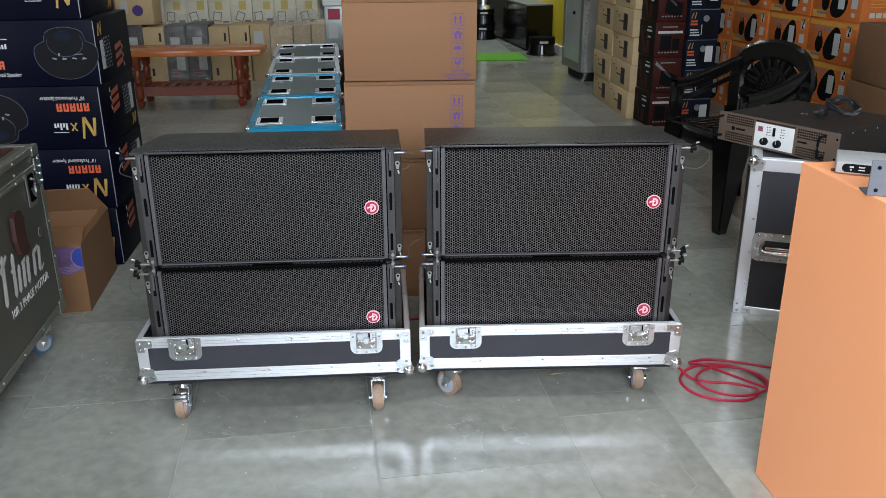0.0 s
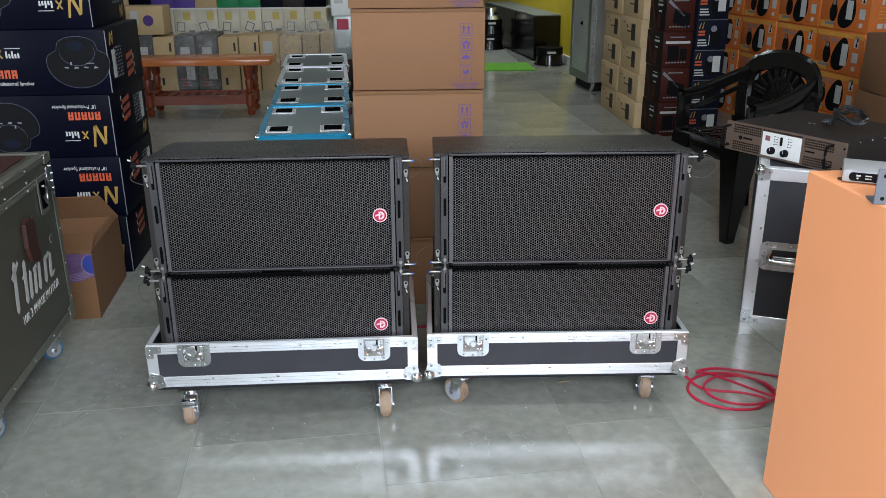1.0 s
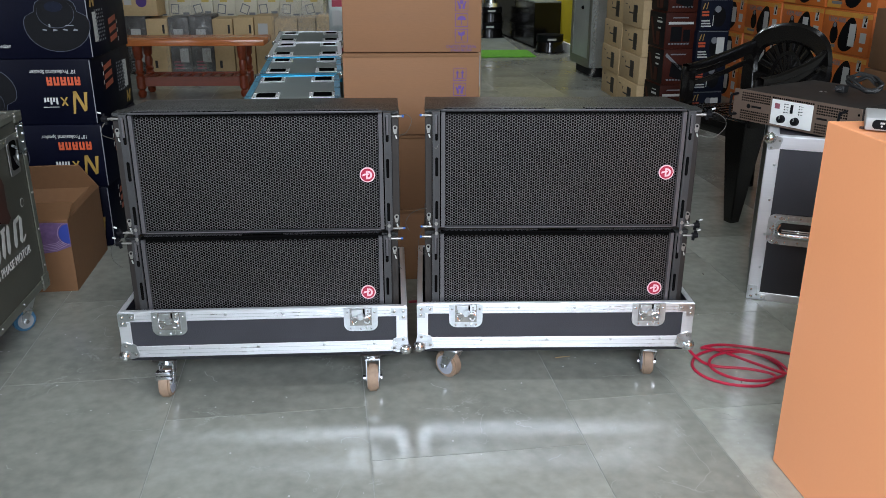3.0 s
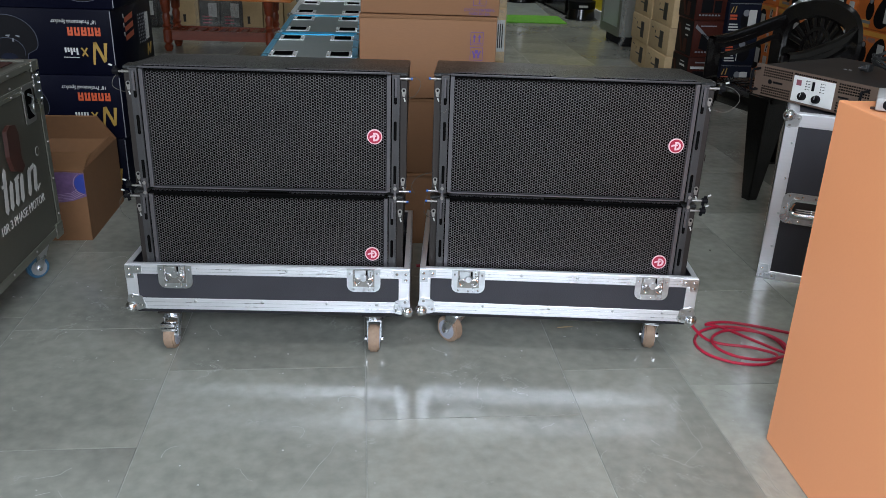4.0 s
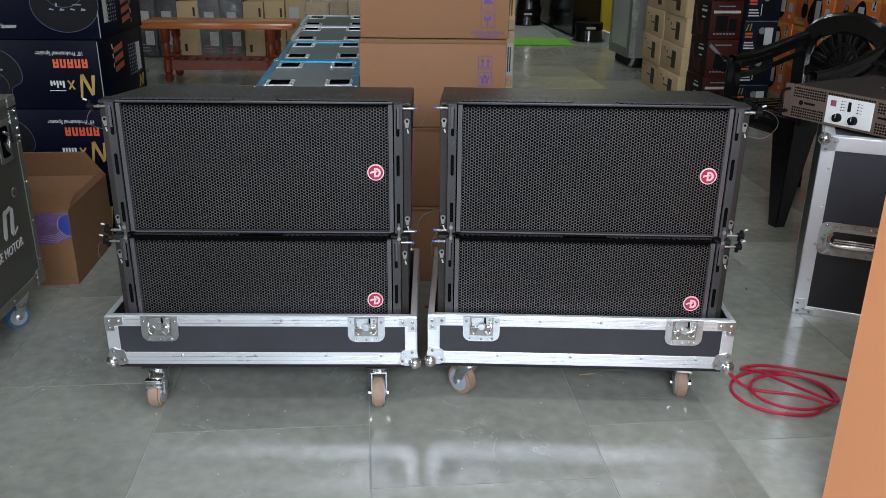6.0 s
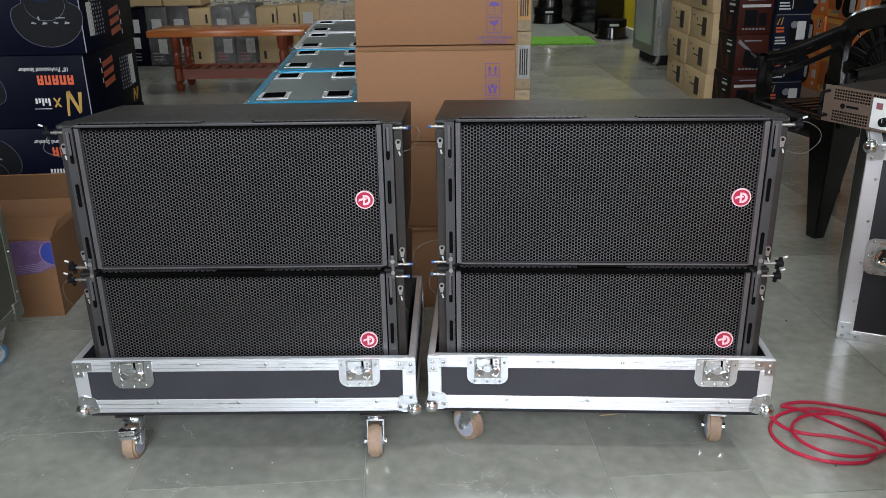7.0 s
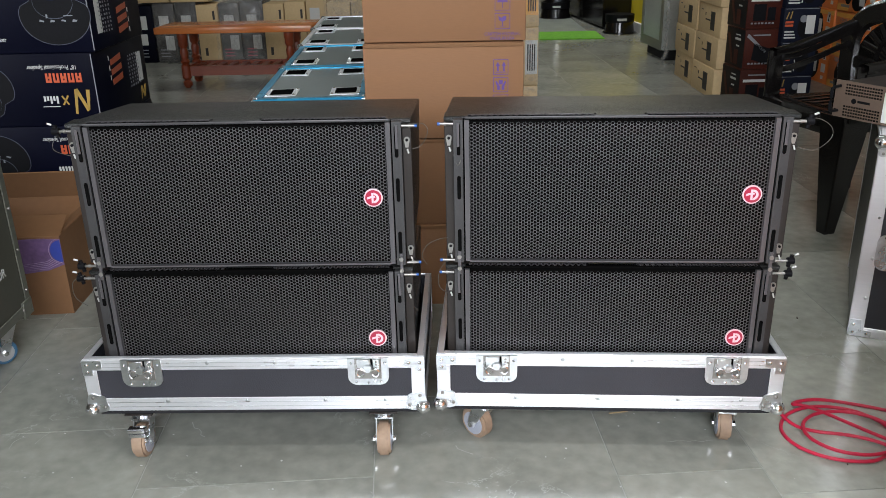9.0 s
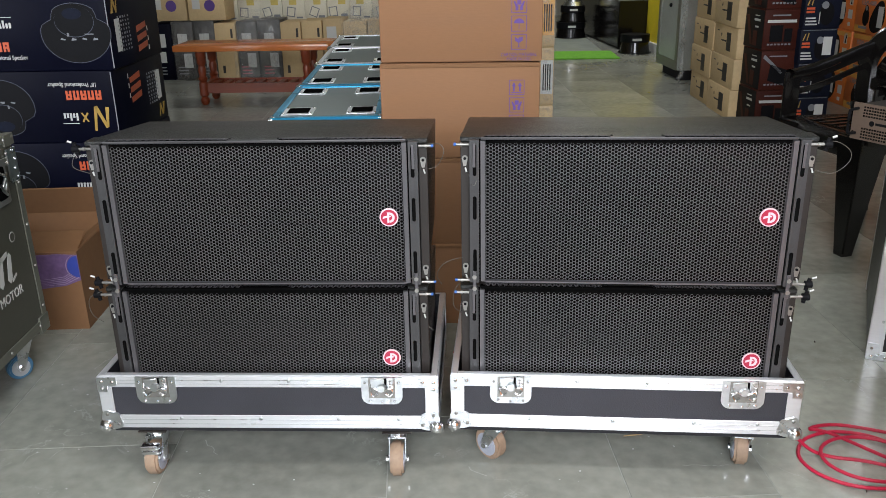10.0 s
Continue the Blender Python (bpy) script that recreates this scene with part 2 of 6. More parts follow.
NAVY_SIDE = mat("dark_printed_card", (0.007, 0.009, 0.018), 0.5, spec=0.08, var=0.3, scale=6)
GOLD_INK = mat("gold_ink", (0.33, 0.2, 0.035), 0.45, var=0.15)
ORANGE_INK = mat("orange_ink", (0.46, 0.07, 0.018), 0.45, var=0.05)
DULL_ORANGE = mat("dull_orange_ink", (0.3, 0.06, 0.022), 0.45, var=0.2)
WHITE_INK = mat("white_ink", (0.48, 0.48, 0.46), 0.5, var=0.05)
GREY_INK = mat("grey_ink", (0.17, 0.175, 0.19), 0.5, var=0.1)
BLACK_INK = mat("black_ink", (0.006, 0.006, 0.007), 0.5, spec=0.08, var=0.2)
ORANGE_CARD = mat("orange_printed_card", (0.58, 0.15, 0.025), 0.42, var=0.1, scale=5, rnd=0.08)
GOLD_CARD = mat("gold_printed_card", (0.62, 0.3, 0.05), 0.4, var=0.15)
MAROON = mat("maroon_printed_card", (0.045, 0.011, 0.007), 0.5, spec=0.1, var=0.3, scale=5, rnd=0.2)
ORANGE_PAINT = mat("orange_laminate", (0.93, 0.38, 0.165), 0.45, var=0.02, scale=2.5, bump=0.05, bscale=150)
GREY_LAM = mat("grey_laminate", (0.062, 0.06, 0.046), 0.32, var=0.12, scale=3, bscale=60)
GREY_TRIM = mat("dull_aluminium", (0.24, 0.24, 0.2), 0.38, 0.7, var=0.15, stretch=(1, 0.1, 1))
RUST = mat("brown_leather_grip", (0.04, 0.013, 0.009), 0.5, var=0.3)
WOOD = mat("red_stained_wood", (0.17, 0.03, 0.008), 0.36, var=0.3, scale=3, stretch=(0.3, 3, 3), bump=0.1)
# paler than WOOD: the board's sheen is put into its base colour
BENCH_TOP_SHEEN = mat("polished_bench_top", (0.5, 0.15, 0.035), 0.2, var=0.3, scale=3, stretch=(0.3, 3, 3), bump=0.1)
BRACKET = mat("blue_grey_painted_steel", (0.13, 0.145, 0.17), 0.4, 0.2, var=0.12)
DEVICE_GREY = mat("pale_grey_casing", (0.34, 0.34, 0.335), 0.45, var=0.06)
PLASTIC = mat("black_plastic", (0.005, 0.0042, 0.004), 0.17, spec=0.5, var=0.3, scale=8, bump=0.12, bscale=160)
AMP_FACE = mat("bronze_painted_steel", (0.17, 0.12, 0.09), 0.4, 0.4, var=0.12)
AMP_BODY = mat("dark_painted_steel", (0.02, 0.0155, 0.013), 0.5, 0.2, var=0.2, bump=0.1)
CABLE_RED = mat("red_rubber_cable", (0.47, 0.012, 0.045), 0.4, var=0.1)
CABLE_BLACK = mat("black_cable", (0.01, 0.01, 0.01), 0.45, var=0.2)
BLUE_ALU = mat("blue_film_aluminium", (0.05, 0.38, 0.62), 0.28, 0.7, var=0.1, stretch=(0.1, 1, 1))
GREY_PANEL = mat("grey_case_panel", (0.16, 0.19, 0.18), 0.4, var=0.1, scale=3)
# near-black shade colour for plates that stand in for openings
HOLE_SHADE = mat("dark_recess", (0.004, 0.004, 0.004), 0.9, var=0.2, spec=0.0)
GREEN_MAT = mat("green_turf", (0.12, 0.36, 0.02), 0.9, var=0.3, scale=30, bump=0.8, bscale=200)
STEEL = mat("grey_steel_sheet", (0.42, 0.45, 0.43), 0.35, 0.4, var=0.2, scale=3)
DUSTY = mat("dusty_grey_top", (0.2, 0.22, 0.2), 0.6, var=0.3, scale=6)
VIOLET_BOX = mat("violet_printed_card", (0.09, 0.05, 0.28), 0.4, var=0.3)
GREEN_BOX = mat("green_printed_card", (0.02, 0.22, 0.08), 0.4, var=0.3)


def film_wrap():
    m = bpy.data.materials.new("clear_wrapping_film")
    m.use_nodes = True
    n, l = m.node_tree.nodes, m.node_tree.links
    out = n["Material Output"]
    t = n.new("ShaderNodeBsdfTransparent")
    g = n.new("ShaderNodeBsdfGlossy")
    g.inputs["Roughness"].default_value = 0.2
    df = n.new("ShaderNodeBsdfDiffuse")
    df.inputs["Color"].default_value = (0.8, 0.8, 0.78, 1)
    mx = n.new("ShaderNodeMixShader")
    mx2 = n.new("ShaderNodeMixShader")
    mx.inputs["Fac"].default_value = 0.25
    no = n.new("ShaderNodeTexNoise")
    no.inputs["Scale"].default_value = 7
    no.inputs["Distortion"].default_value = 2
    rr = n.new("ShaderNodeMapRange")
    rr.inputs["From Min"].default_value = 0.45
    rr.inputs["From Max"].default_value = 0.8
    rr.inputs["To Min"].default_value = 0.06
    rr.inputs["To Max"].default_value = 0.34
    l.new(no.outputs["Fac"], rr.inputs["Value"])
    l.new(df.outputs["BSDF"], mx.inputs[1])
    l.new(g.outputs["BSDF"], mx.inputs[2])
    l.new(rr.outputs["Result"], mx2.inputs["Fac"])
    l.new(t.outputs["BSDF"], mx2.inputs[1])
    l.new(mx.outputs["Shader"], mx2.inputs[2])
    l.new(mx2.outputs["Shader"], out.inputs["Surface"])
    return m


FILM = film_wrap()
CREAM = mat("cream_printed_card", (0.6, 0.56, 0.44), 0.5, var=0.12)
MUSTARD = mat("mustard_label", (0.55, 0.42, 0.1), 0.5, var=0.15)
DIM_BLUE = mat("dim_blue_ink", (0.045, 0.05, 0.075), 0.45, var=0.2)
PIN_BLUE = mat("dark_blue_plastic", (0.02, 0.09, 0.32), 0.4, var=0.1)
TAB = mat("dull_plated_steel", (0.3, 0.29, 0.27), 0.4, 0.8, var=0.2)
# ---- the room ----
ROOM = 6.0
RM = pose(0, 0, 0, 0, 0, ROOM)


def rs(name, x0, x1, y0, y1, z0, z1, material, label=""):
    ob = setting(name, B(x0, x1, y0, y1, z0, z1), material, label)
    ob.matrix_basis = RM
    return ob


X0, X1, Y0, Y1, TOP = -3.6, 4.6, -2.25, 15.0, 3.2
rs("ceiling", X0 - 0.2, X1 + 0.2, Y0 - 0.2, Y1 + 0.2, TOP, TOP + 0.15, PLASTER)
# unseen west wall, its opening added to let the side lamp in
rs("wall_west", X0 - 0.2, X0, 1.9, Y1, 0, TOP, PLASTER)
rs("wall_west_pier", X0 - 0.2, X0, Y0, -0.6, 0, TOP, PLASTER)
rs("wall_west_lintel", X0 - 0.2, X0, -0.6, 1.9, 2.5, TOP, PLASTER)
rs("wall_east", X1, X1 + 0.2, Y0, Y1, 0, TOP, PLASTER)
rs("wall_north", X0, X1, Y1, Y1 + 0.2, 0, TOP, PLASTER)
# the open shop front, unseen; its west pier widened to shade the left floor
rs("wall_south_pier", X0 - 0.2, -1.1, Y0 - 0.2, Y0, 0, TOP, PLASTER)
rs("wall_south_pier_far", 3.4, X1 + 0.2, Y0 - 0.2, Y0, 0, TOP, PLASTER)
rs("wall_south_lintel", -1.1, 3.4, Y0 - 0.2, Y0, 2.9, TOP, PLASTER)
# the yellow partition beside the back passage, with its skirting
rs("wall_yellow", 2.93, 3.05, 8.75, Y1, 0, TOP, YELLOW, "bright yellow painted partition wall")
rs("baseboard", 2.9, 2.93, 8.75, Y1, 0, 0.1, WHITE, "white skirting board along the yellow wall")
# the wall behind the rows of cartons, which ends where the passage begins
rs("wall_back", X0, 0.1, 9.15, 9.3, 0, TOP, PLASTER)
rs("pavement_side", -30, X0 - 0.2, Y0 - 0.2, 30, -0.14, -0.02, GROUT, "pale paving beside the shop")
rs("pavement", -30, 30, -30, Y0 - 0.2, -0.14, -0.02, GROUT, "pale paving outside the shop front")


# ---- line array speakers in their wheeled cases ----


def hex_grille(w, h, pitch=0.0072, hole=0.0034, thick=0.0008):
    """A perforated sheet: hexagonal cells, each with its hole cut through."""
    verts, faces = [], []
    rows = int(w / (pitch * 0.866))
    cols = int(h / pitch)
    R = pitch / math.sqrt(3)
    for j in range(rows):
        for i in range(cols - (j % 2)):
            cz = (i - (cols - 1) / 2 + 0.5 * (j % 2)) * pitch
            cx = ((rows - 1) / 2 - j) * pitch * 0.866
            k = len(verts)
            for rad, y in ((R, 0), (hole, 0), (hole, thick)):
                for s in range(6):
                    a = math.pi / 3 * s
                    verts.append((cx + rad * math.cos(a), y, cz + rad * math.sin(a)))
            for s in range(6):
                t = (s + 1) % 6
                faces.append((k + s, k + t, k + 6 + t, k + 6 + s))
                faces.append((k + 6 + s, k + 6 + t, k + 12 + t, k + 12 + s))
    me = bpy.data.meshes.new("grille")
    me.from_pydata(verts, [], faces)
    me.materials.append(GRILLE)
    return me


EL_W, EL_H, EL_D = 0.706, 0.312, 0.36
GRILLE_ME = hex_grille(0.603, 0.3)
LIP_ME = hex_grille(0.25, 0.015)


def plate_tab(parent, x, z, m=TAB):
    """A pear-shaped lanyard tab with its screw."""
    pts = [(0.0085 * math.cos(a), 0.0085 * math.sin(a)) for a in (math.pi * i / 8 for i in range(-1, 10))] + [(-0.004, -0.022), (0.004, -0.022)]
    bm = bmesh.new()
    prism(bm, pts, 0.003)
    o = part("lanyard_tab", bm, m, parent, "plated lanyard tab")
    o.matrix_basis = pose(x, 0.012, z) @ Matrix.Scale(0.72, 4)
    s = part("screw", cyl(bmesh.new(), (0, 0, 0), (0, -0.003, 0), 0.0042, n=10), BLACK_INK, o)
    f = part("ferrule", cyl(bmesh.new(), (0.001, -0.002, -0.026), (0.005, -0.004, -0.038), 0.0025, n=8), WHITE_INK, o)
    return o


def lock_pin(parent, x, z, side, knob=False):
    """A quick-release pin that sticks out sideways, with a blue button or a black knob."""
    bm = bmesh.new()
    cyl(bm, (0, 0, 0), (side * 0.026, 0, 0), 0.0029, n=12)
    cyl(bm, (side * 0.014, 0, 0), (side * 0.018, 0, 0), 0.0042, n=12)
    o = part("lock_pin", bm, TAB, parent, "plated quick-release pin", True)
    o.matrix_basis = pose(x, 0.004, z)
    bm = bmesh.new()
    if knob:
        cyl(bm, (side * 0.026, 0, 0), (side * 0.04, 0, 0), 0.0075, n=14)
        cyl(bm, (side * 0.029, 0, -0.013), (side * 0.035, 0, 0.013), 0.0042, n=10)
        part("pin_knob", bm, BLACK_INK, o, "black plastic knob", True)
        part("ferrule", cyl(bmesh.new(), (side * 0.039, -0.002, 0.014), (side * 0.047, -0.003, 0.017), 0.0022, n=8), WHITE_INK, o, "crimped wire end")
    else:
        cyl(bm, (side * 0.026, 0, 0), (side * 0.031, 0, 0), 0.0034, n=10)
        part("pin_button", bm, PIN_BLUE, o, "blue release button")
    return o


def loop_wire(parent, pts, r=0.0007):
    part("lanyard", tube(bmesh.new(), curve(pts, 6), r, 5), WIRE, parent, "thin steel lanyard wire")


def speaker(m, label, lip_mat, outer):
    """One line array element: origin at the middle of its front's lower edge, front towards -y."""
    root = thing("line_array_speaker", m, label, "speaker", "stacked line array speakers")
    w, h, d = EL_W / 2, EL_H, EL_D
    # cabinet: wedge that is lower at the back
    bm = bmesh.new()
    zb = 0.028
    v = [bm.verts.new(p) for p in ((-w + 0.008, 0.05, 0.004), (w - 0.008, 0.05, 0.004), (w - 0.008, d, zb), (-w + 0.008, d, zb), (-w, 0.05, h - 0.003), (w, 0.05, h - 0.003), (w, d, h - zb), (-w, d, h - zb))]
    for q in ((0, 3, 2, 1), (4, 5, 6, 7), (0, 1, 5, 4), (2, 3, 7, 6), (0, 4, 7, 3), (1, 2, 6, 5)):
        bm.faces.new([v[i] for i in q])
    bmesh.ops.bevel(bm, geom=list(bm.edges), offset=0.004, segments=2, affect="EDGES", profile=0.5)
    part("cabinet", bm, CAB, root, "", True)
    part("top_plate", B(-w, w, 0.013, 0.06, h - 0.011, h - 0.001, bevel=0.002), CAB, root, "", True)
    # foam behind the grille
    part("baffle", B(-0.33, 0.33, 0.0285, 0.052, 0.004, h - 0.012), CAB, root)
    part("foam", B(-0.304, 0.304, 0.009, 0.028, 0.004, h - 0.006), FOAM_AND_SHADE, root)
    g = new("grille", GRILLE_ME)
    g.parent = root
    g.matrix_basis = pose(0, 0, h / 2 - 0.002)
    g["label"] = "grey steel grille with hexagonal holes"
    # folded grille edges
    bm = bmesh.new()
    for s in (-1, 1):
        box(bm, min(s * 0.301, s * 0.3105), max(s * 0.301, s * 0.3105), -0.0012, 0.012, 0.002, h - 0.006)
    box(bm, -0.301, 0.301, -0.001, 0.012, 0.0, 0.0035)
    part("grille_frame", bm, GRILLE, root)
    bm = bmesh.new()
    box(bm, -0.31, 0.31, 0.0, 0.016, h - 0.0045, h + 0.0015, 0.002, 2)
    lip = part("top_lip", bm, lip_mat, root, "folded top edge of the grille", True)
    for x in (-0.178, 0.178):
        o = new("lip_mesh", LIP_ME)
        o.parent = lip
        o.matrix_basis = pose(x, 0.0085, h + 0.0034, -90, 0, 0)
        # black strip that puts shade into the lip holes
        part("lip_gap", B(x - 0.125, x + 0.125, 0.0012, 0.0158, h + 0.0016, h + 0.002), FOAM_AND_SHADE, lip)
    for i in range(6):
        part("lip_screw", ball(bmesh.new(), (-0.25 + 0.1 * i, 0.014, h + 0.002), 0.003, 8, 5, (1, 1, 0.6)), BLACK_INK, lip)
    for s in (-1, 1):
        # slotted rigging bar
        out = [(0.0095 * x, z) for x, z in ((-1, 0.0), (1, 0.0), (1, h - 0.004), (-1, h - 0.004))]
        bm = bmesh.new()
        prism(bm, out, 0.012)
        b = part("rigging_bar", bm, RIG, root, "slotted black steel rigging bar")
        b.matrix_basis = pose(s * 0.3235, -0.003, 0)
        # slots are near-black plates on the bar, their shade put into the colour
        for zc, hh in ((h - 0.045, 0.065), (h * 0.5 + 0.01, 0.05), (0.05, 0.05)):
            bm = bmesh.new()
            prism(bm, rrect(0.0075, hh, 0.0037, 4), 0.002)
            o = part("slot", bm, HOLE_SHADE, b)
            o.matrix_basis = pose(s * -0.001, -0.0012, zc)
        # near-black strip that puts shade into the seam beside the bar
        part("seam_strip", B(min(s * 0.3107, s * 0.3139), max(s * 0.3107, s * 0.3139), 0.002, 0.01, 0.002, h - 0.004), HOLE_SHADE, root)
        # recessed side flange
        part("side_flange", B(min(s * 0.3335, s * 0.352), max(s * 0.3335, s * 0.352), 0.015, 0.0495, 0.006, h - 0.012, bevel=0.001), AMP_BODY, root)
        # link blades in the top and bottom slots
        k = part("link_blade", B(s * 0.3235 - 0.0035, s * 0.3235 + 0.0035, -0.007, -0.001, -0.026, 0.026, bevel=0.001), GRILLE, root, "steel link blade")
        for z in (-0.012, 0.014):
            o = part("blade_pin", cyl(bmesh.new(), (0, -0.007, 0), (0, -0.0095, 0), 0.0046, n=12), TAB, k)
            o.matrix_basis = pose(s * 0.3235, 0, z)
        part("link_blade", B(s * 0.3235 - 0.003, s * 0.3235 + 0.003, -0.005, -0.001, h - 0.06, h - 0.01, bevel=0.001), GRILLE, root)
        for z in (0.032, h - 0.045):
            plate_tab(root, s * 0.343, z)
        for z in (0.003, h - 0.014):
            lock_pin(root, s * 0.334, z, s, s == outer)
    # round badge
    bx, bz = 0.2705, 0.15
    o = marks("badge", [disc(0.0195)], PINK, root, pose(bx, -0.0015, bz), 0.002, "round red and white badge")
    marks("badge_field", [disc(0.0168)], RED, o, pose(0, -0.0001, 0), 0.0008)
    ring = [(0.011 * math.cos(a) + 0.001, 0.011 * math.sin(a)) for a in (math.pi * (i / 12 - 0.5) for i in range(13))]
    inner = [(0.006 * math.cos(a) + 0.001, 0.0065 * math.sin(a)) for a in (math.pi * (0.5 - i / 12) for i in range(13))]
    marks("badge_mark", [ring + inner, bar(-0.0035, 0.0005, -0.011, 0.011), [(-0.013, -0.003), (-0.004, 0.0), (0.004, 0.001), (0.004, 0.004), (-0.005, 0.004), (-0.012, 0.002)]], PINK, o, pose(0, -0.001, 0), 0.0008)
    return root


def caster(parent, x, y, turn, top, r=0.039, brake=False, tyre=TREAD, core=GREY_RUBBER, w=0.03):
    """A swivel caster under a case; top: height of its plate."""
    root = part("caster", B(-0.032, 0.032, -0.03, 0.03, top - 0.004, top - 0.0005, 0.001), AMP_BODY, parent, "plated swivel caster")
    root.matrix_basis = pose(x, y, 0, 0, 0, turn)
    off = 0.024
    bm = bmesh.new()
    cyl(bm, (0, 0, top - 0.018), (0, 0, top - 0.006), 0.022, n=18)
    hw = w / 2 + 0.003
    for s in (-1, 1):
        pts = [(-0.02, top - 0.018), (0.02, top - 0.018), (0.012 + off, r + 0.003), (off + 0.006, r - 0.008), (off - 0.006, r - 0.008), (off - 0.012, r + 0.003)]
        prism(bm, pts, 0.0025, pose(s * hw, 0, 0, 0, 0, 90))
    box(bm, -hw, hw + 0.002, -0.02, 0.024, top - 0.02, top - 0.0165)
    part("fork", bm, ZINC, root)
    bm = bmesh.new()
    cyl(bm, (-w / 2, off, r), (w / 2, off, r), r, n=30)
    bmesh.ops.bevel(bm, geom=[e for e in bm.edges if e.is_boundary is False and abs(e.verts[0].co.x - e.verts[1].co.x) < 1e-6 and len(e.link_faces) == 2 and any(len(f.verts) > 4 for f in e.link_faces)], offset=0.005, segments=2, affect="EDGES")
    wheel = part("wheel", bm, tyre, root, "rubber-tyred wheel", True)
    for s in (-1, 1):
        bm = bmesh.new()
        cyl(bm, (s * w / 2, off, r), (s * (w / 2 + 0.0012), off, r), r * 0.72, n=24)
        cyl(bm, (s * w / 2, off, r), (s * (w / 2 + 0.003), off, r), r * 0.3, n=16)
        part("hub", bm, core, wheel)
    bm = bmesh.new()
    cyl(bm, (-hw - 0.006, off, r), (hw + 0.006, off, r), 0.004, n=10)
    for s in (-1, 1):
        cyl(bm, (s * hw, off, r), (s * (hw + 0.008), off, r), 0.007, n=6)
    part("axle_bolt", bm, CHROME, root, "", True)
    if brake:
        bm = bmesh.new()
        for k in range(3):
            box(bm, -hw - 0.002, hw + 0.002, off + 0.012 - 0.004 * k, off + 0.034 - 0.003 * k, top - 0.034 - 0.014 * k, top - 0.024 - 0.013 * k, 0.003, 2)
        part("brake_pedal", bm, CHROME, root, "stamped steel brake pedal", True)
    return root


def rivets(bm, pts, r=0.004):
    for p in pts:
        ball(bm, p, r, 8, 5, (1, 0.5, 1))


def corner_ball(parent, x, z, sx, sz, r=0.0165):
    """A ball corner with its trefoil plate on the front."""
    bm = bmesh.new()
    pts = [(0.0, 0.0), (0.03, 0.0)]
    for cx, cz, a0, a1 in ((0.037, 0.013, -70, 40), (0.032, 0.032, -10, 100), (0.013, 0.037, 50, 160)):
        for i in range(7):
            a = radians(a0 + (a1 - a0) * i / 6)
            pts.append((cx + 0.0105 * math.cos(a), cz + 0.0105 * math.sin(a)))
    pts.append((0.0, 0.03))
    prism(bm, [(sx * px, sz * pz) for px, pz in pts], 0.003)
    plate = part("corner_plate", bm, ZINC, parent, "plated steel ball corner")
    plate.matrix_basis = pose(x - sx * 0.002, -0.0028, z - sz * 0.002)
    for px, pz in ((0.038, 0.014), (0.014, 0.038)):
        part("rivet", ball(bmesh.new(), (sx * px, -0.001, sz * pz), 0.0042, 8, 5, (1, 0.5, 1)), TAB, plate)
    part("ball", ball(bmesh.new(), (sx * 0.008, 0.003, sz * 0.008), r, 18, 12), CHROME, plate, "polished steel ball", True)
    return plate


def latch(parent, x, z):
    """A recessed butterfly latch in a dish whose top is flush with the rim; z: the rim."""
    w, h = 0.09, 0.066
    low = [(w / 2 - 0.02 + 0.02 * math.cos(a), -h + 0.02 + 0.02 * math.sin(a)) for a in (-math.pi / 2 + math.pi / 12 * i for i in range(7))]
    pts = [(-w / 2, 0.0)] + [(-px, pz) for px, pz in low[::-1]] + low + [(w / 2, 0.0)]
    dish = part("latch", prism(bmesh.new(), pts, 0.003), ZINC, parent, "recessed butterfly latch in a plated dish")
    dish.matrix_basis = pose(x, -0.0035, z)
    o = part("recess", prism(bmesh.new(), bar(-0.029, 0.029, -0.05, -0.001), 0.0015), TAB, dish)
    o.matrix_basis = pose(0, -0.0012, 0)
    part("keeper", B(-0.024, 0.006, -0.006, -0.0015, -0.022, -0.001, bevel=0.0015), ZINC, dish, "", True)
    k = part("hinge_plate", B(0.011, 0.027, -0.0055, -0.0015, -0.026, 0.0, bevel=0.0015), ZINC, dish, "", True)
    for pz in (-0.006, -0.013, -0.02):
        part("rivet", ball(bmesh.new(), (0.019, -0.0055, pz), 0.0026, 8, 5, (1, 0.6, 1)), TAB, k)
    # near-black box painted as the shade between keeper and hinge plate
    part("shadow_gap", B(0.0065, 0.0105, -0.003, -0.0015, -0.02, -0.001), HOLE_SHADE, dish)
    part("twist_post", cyl(bmesh.new(), (0.0, -0.0015, -0.022), (0.0, -0.011, -0.022), 0.0115, 0.0085, 16), ZINC, dish, "", True)
    for sx in (-1, 1):
        bm = bmesh.new()
        tube(bm, curve([(sx * 0.006, -0.009, -0.026), (sx * 0.018, -0.009, -0.022), (sx * 0.0245, -0.008, -0.031), (sx * 0.018, -0.008, -0.041), (sx * 0.009, -0.009, -0.034)], 5), 0.0026, 7)
        part("wing", bm, CHROME, dish, "half of the butterfly twist key", True)
        part("spring", cyl(bmesh.new(), (sx * 0.024, -0.004, -0.012), (sx * 0.026, -0.004, -0.026), 0.0028, n=8), CHROME, dish)
    for px, pz in ((-0.037, -0.012), (0.037, -0.012), (-0.027, -0.058), (0.027, -0.058), (0, -0.06)):
        part("rivet", ball(bmesh.new(), (px, -0.001, pz), 0.0034, 8, 5, (1, 0.5, 1)), CHROME, dish)
    return dish


CASE_D, CASE_Z0, CASE_Z1 = 0.47, 0.119, 0.2495


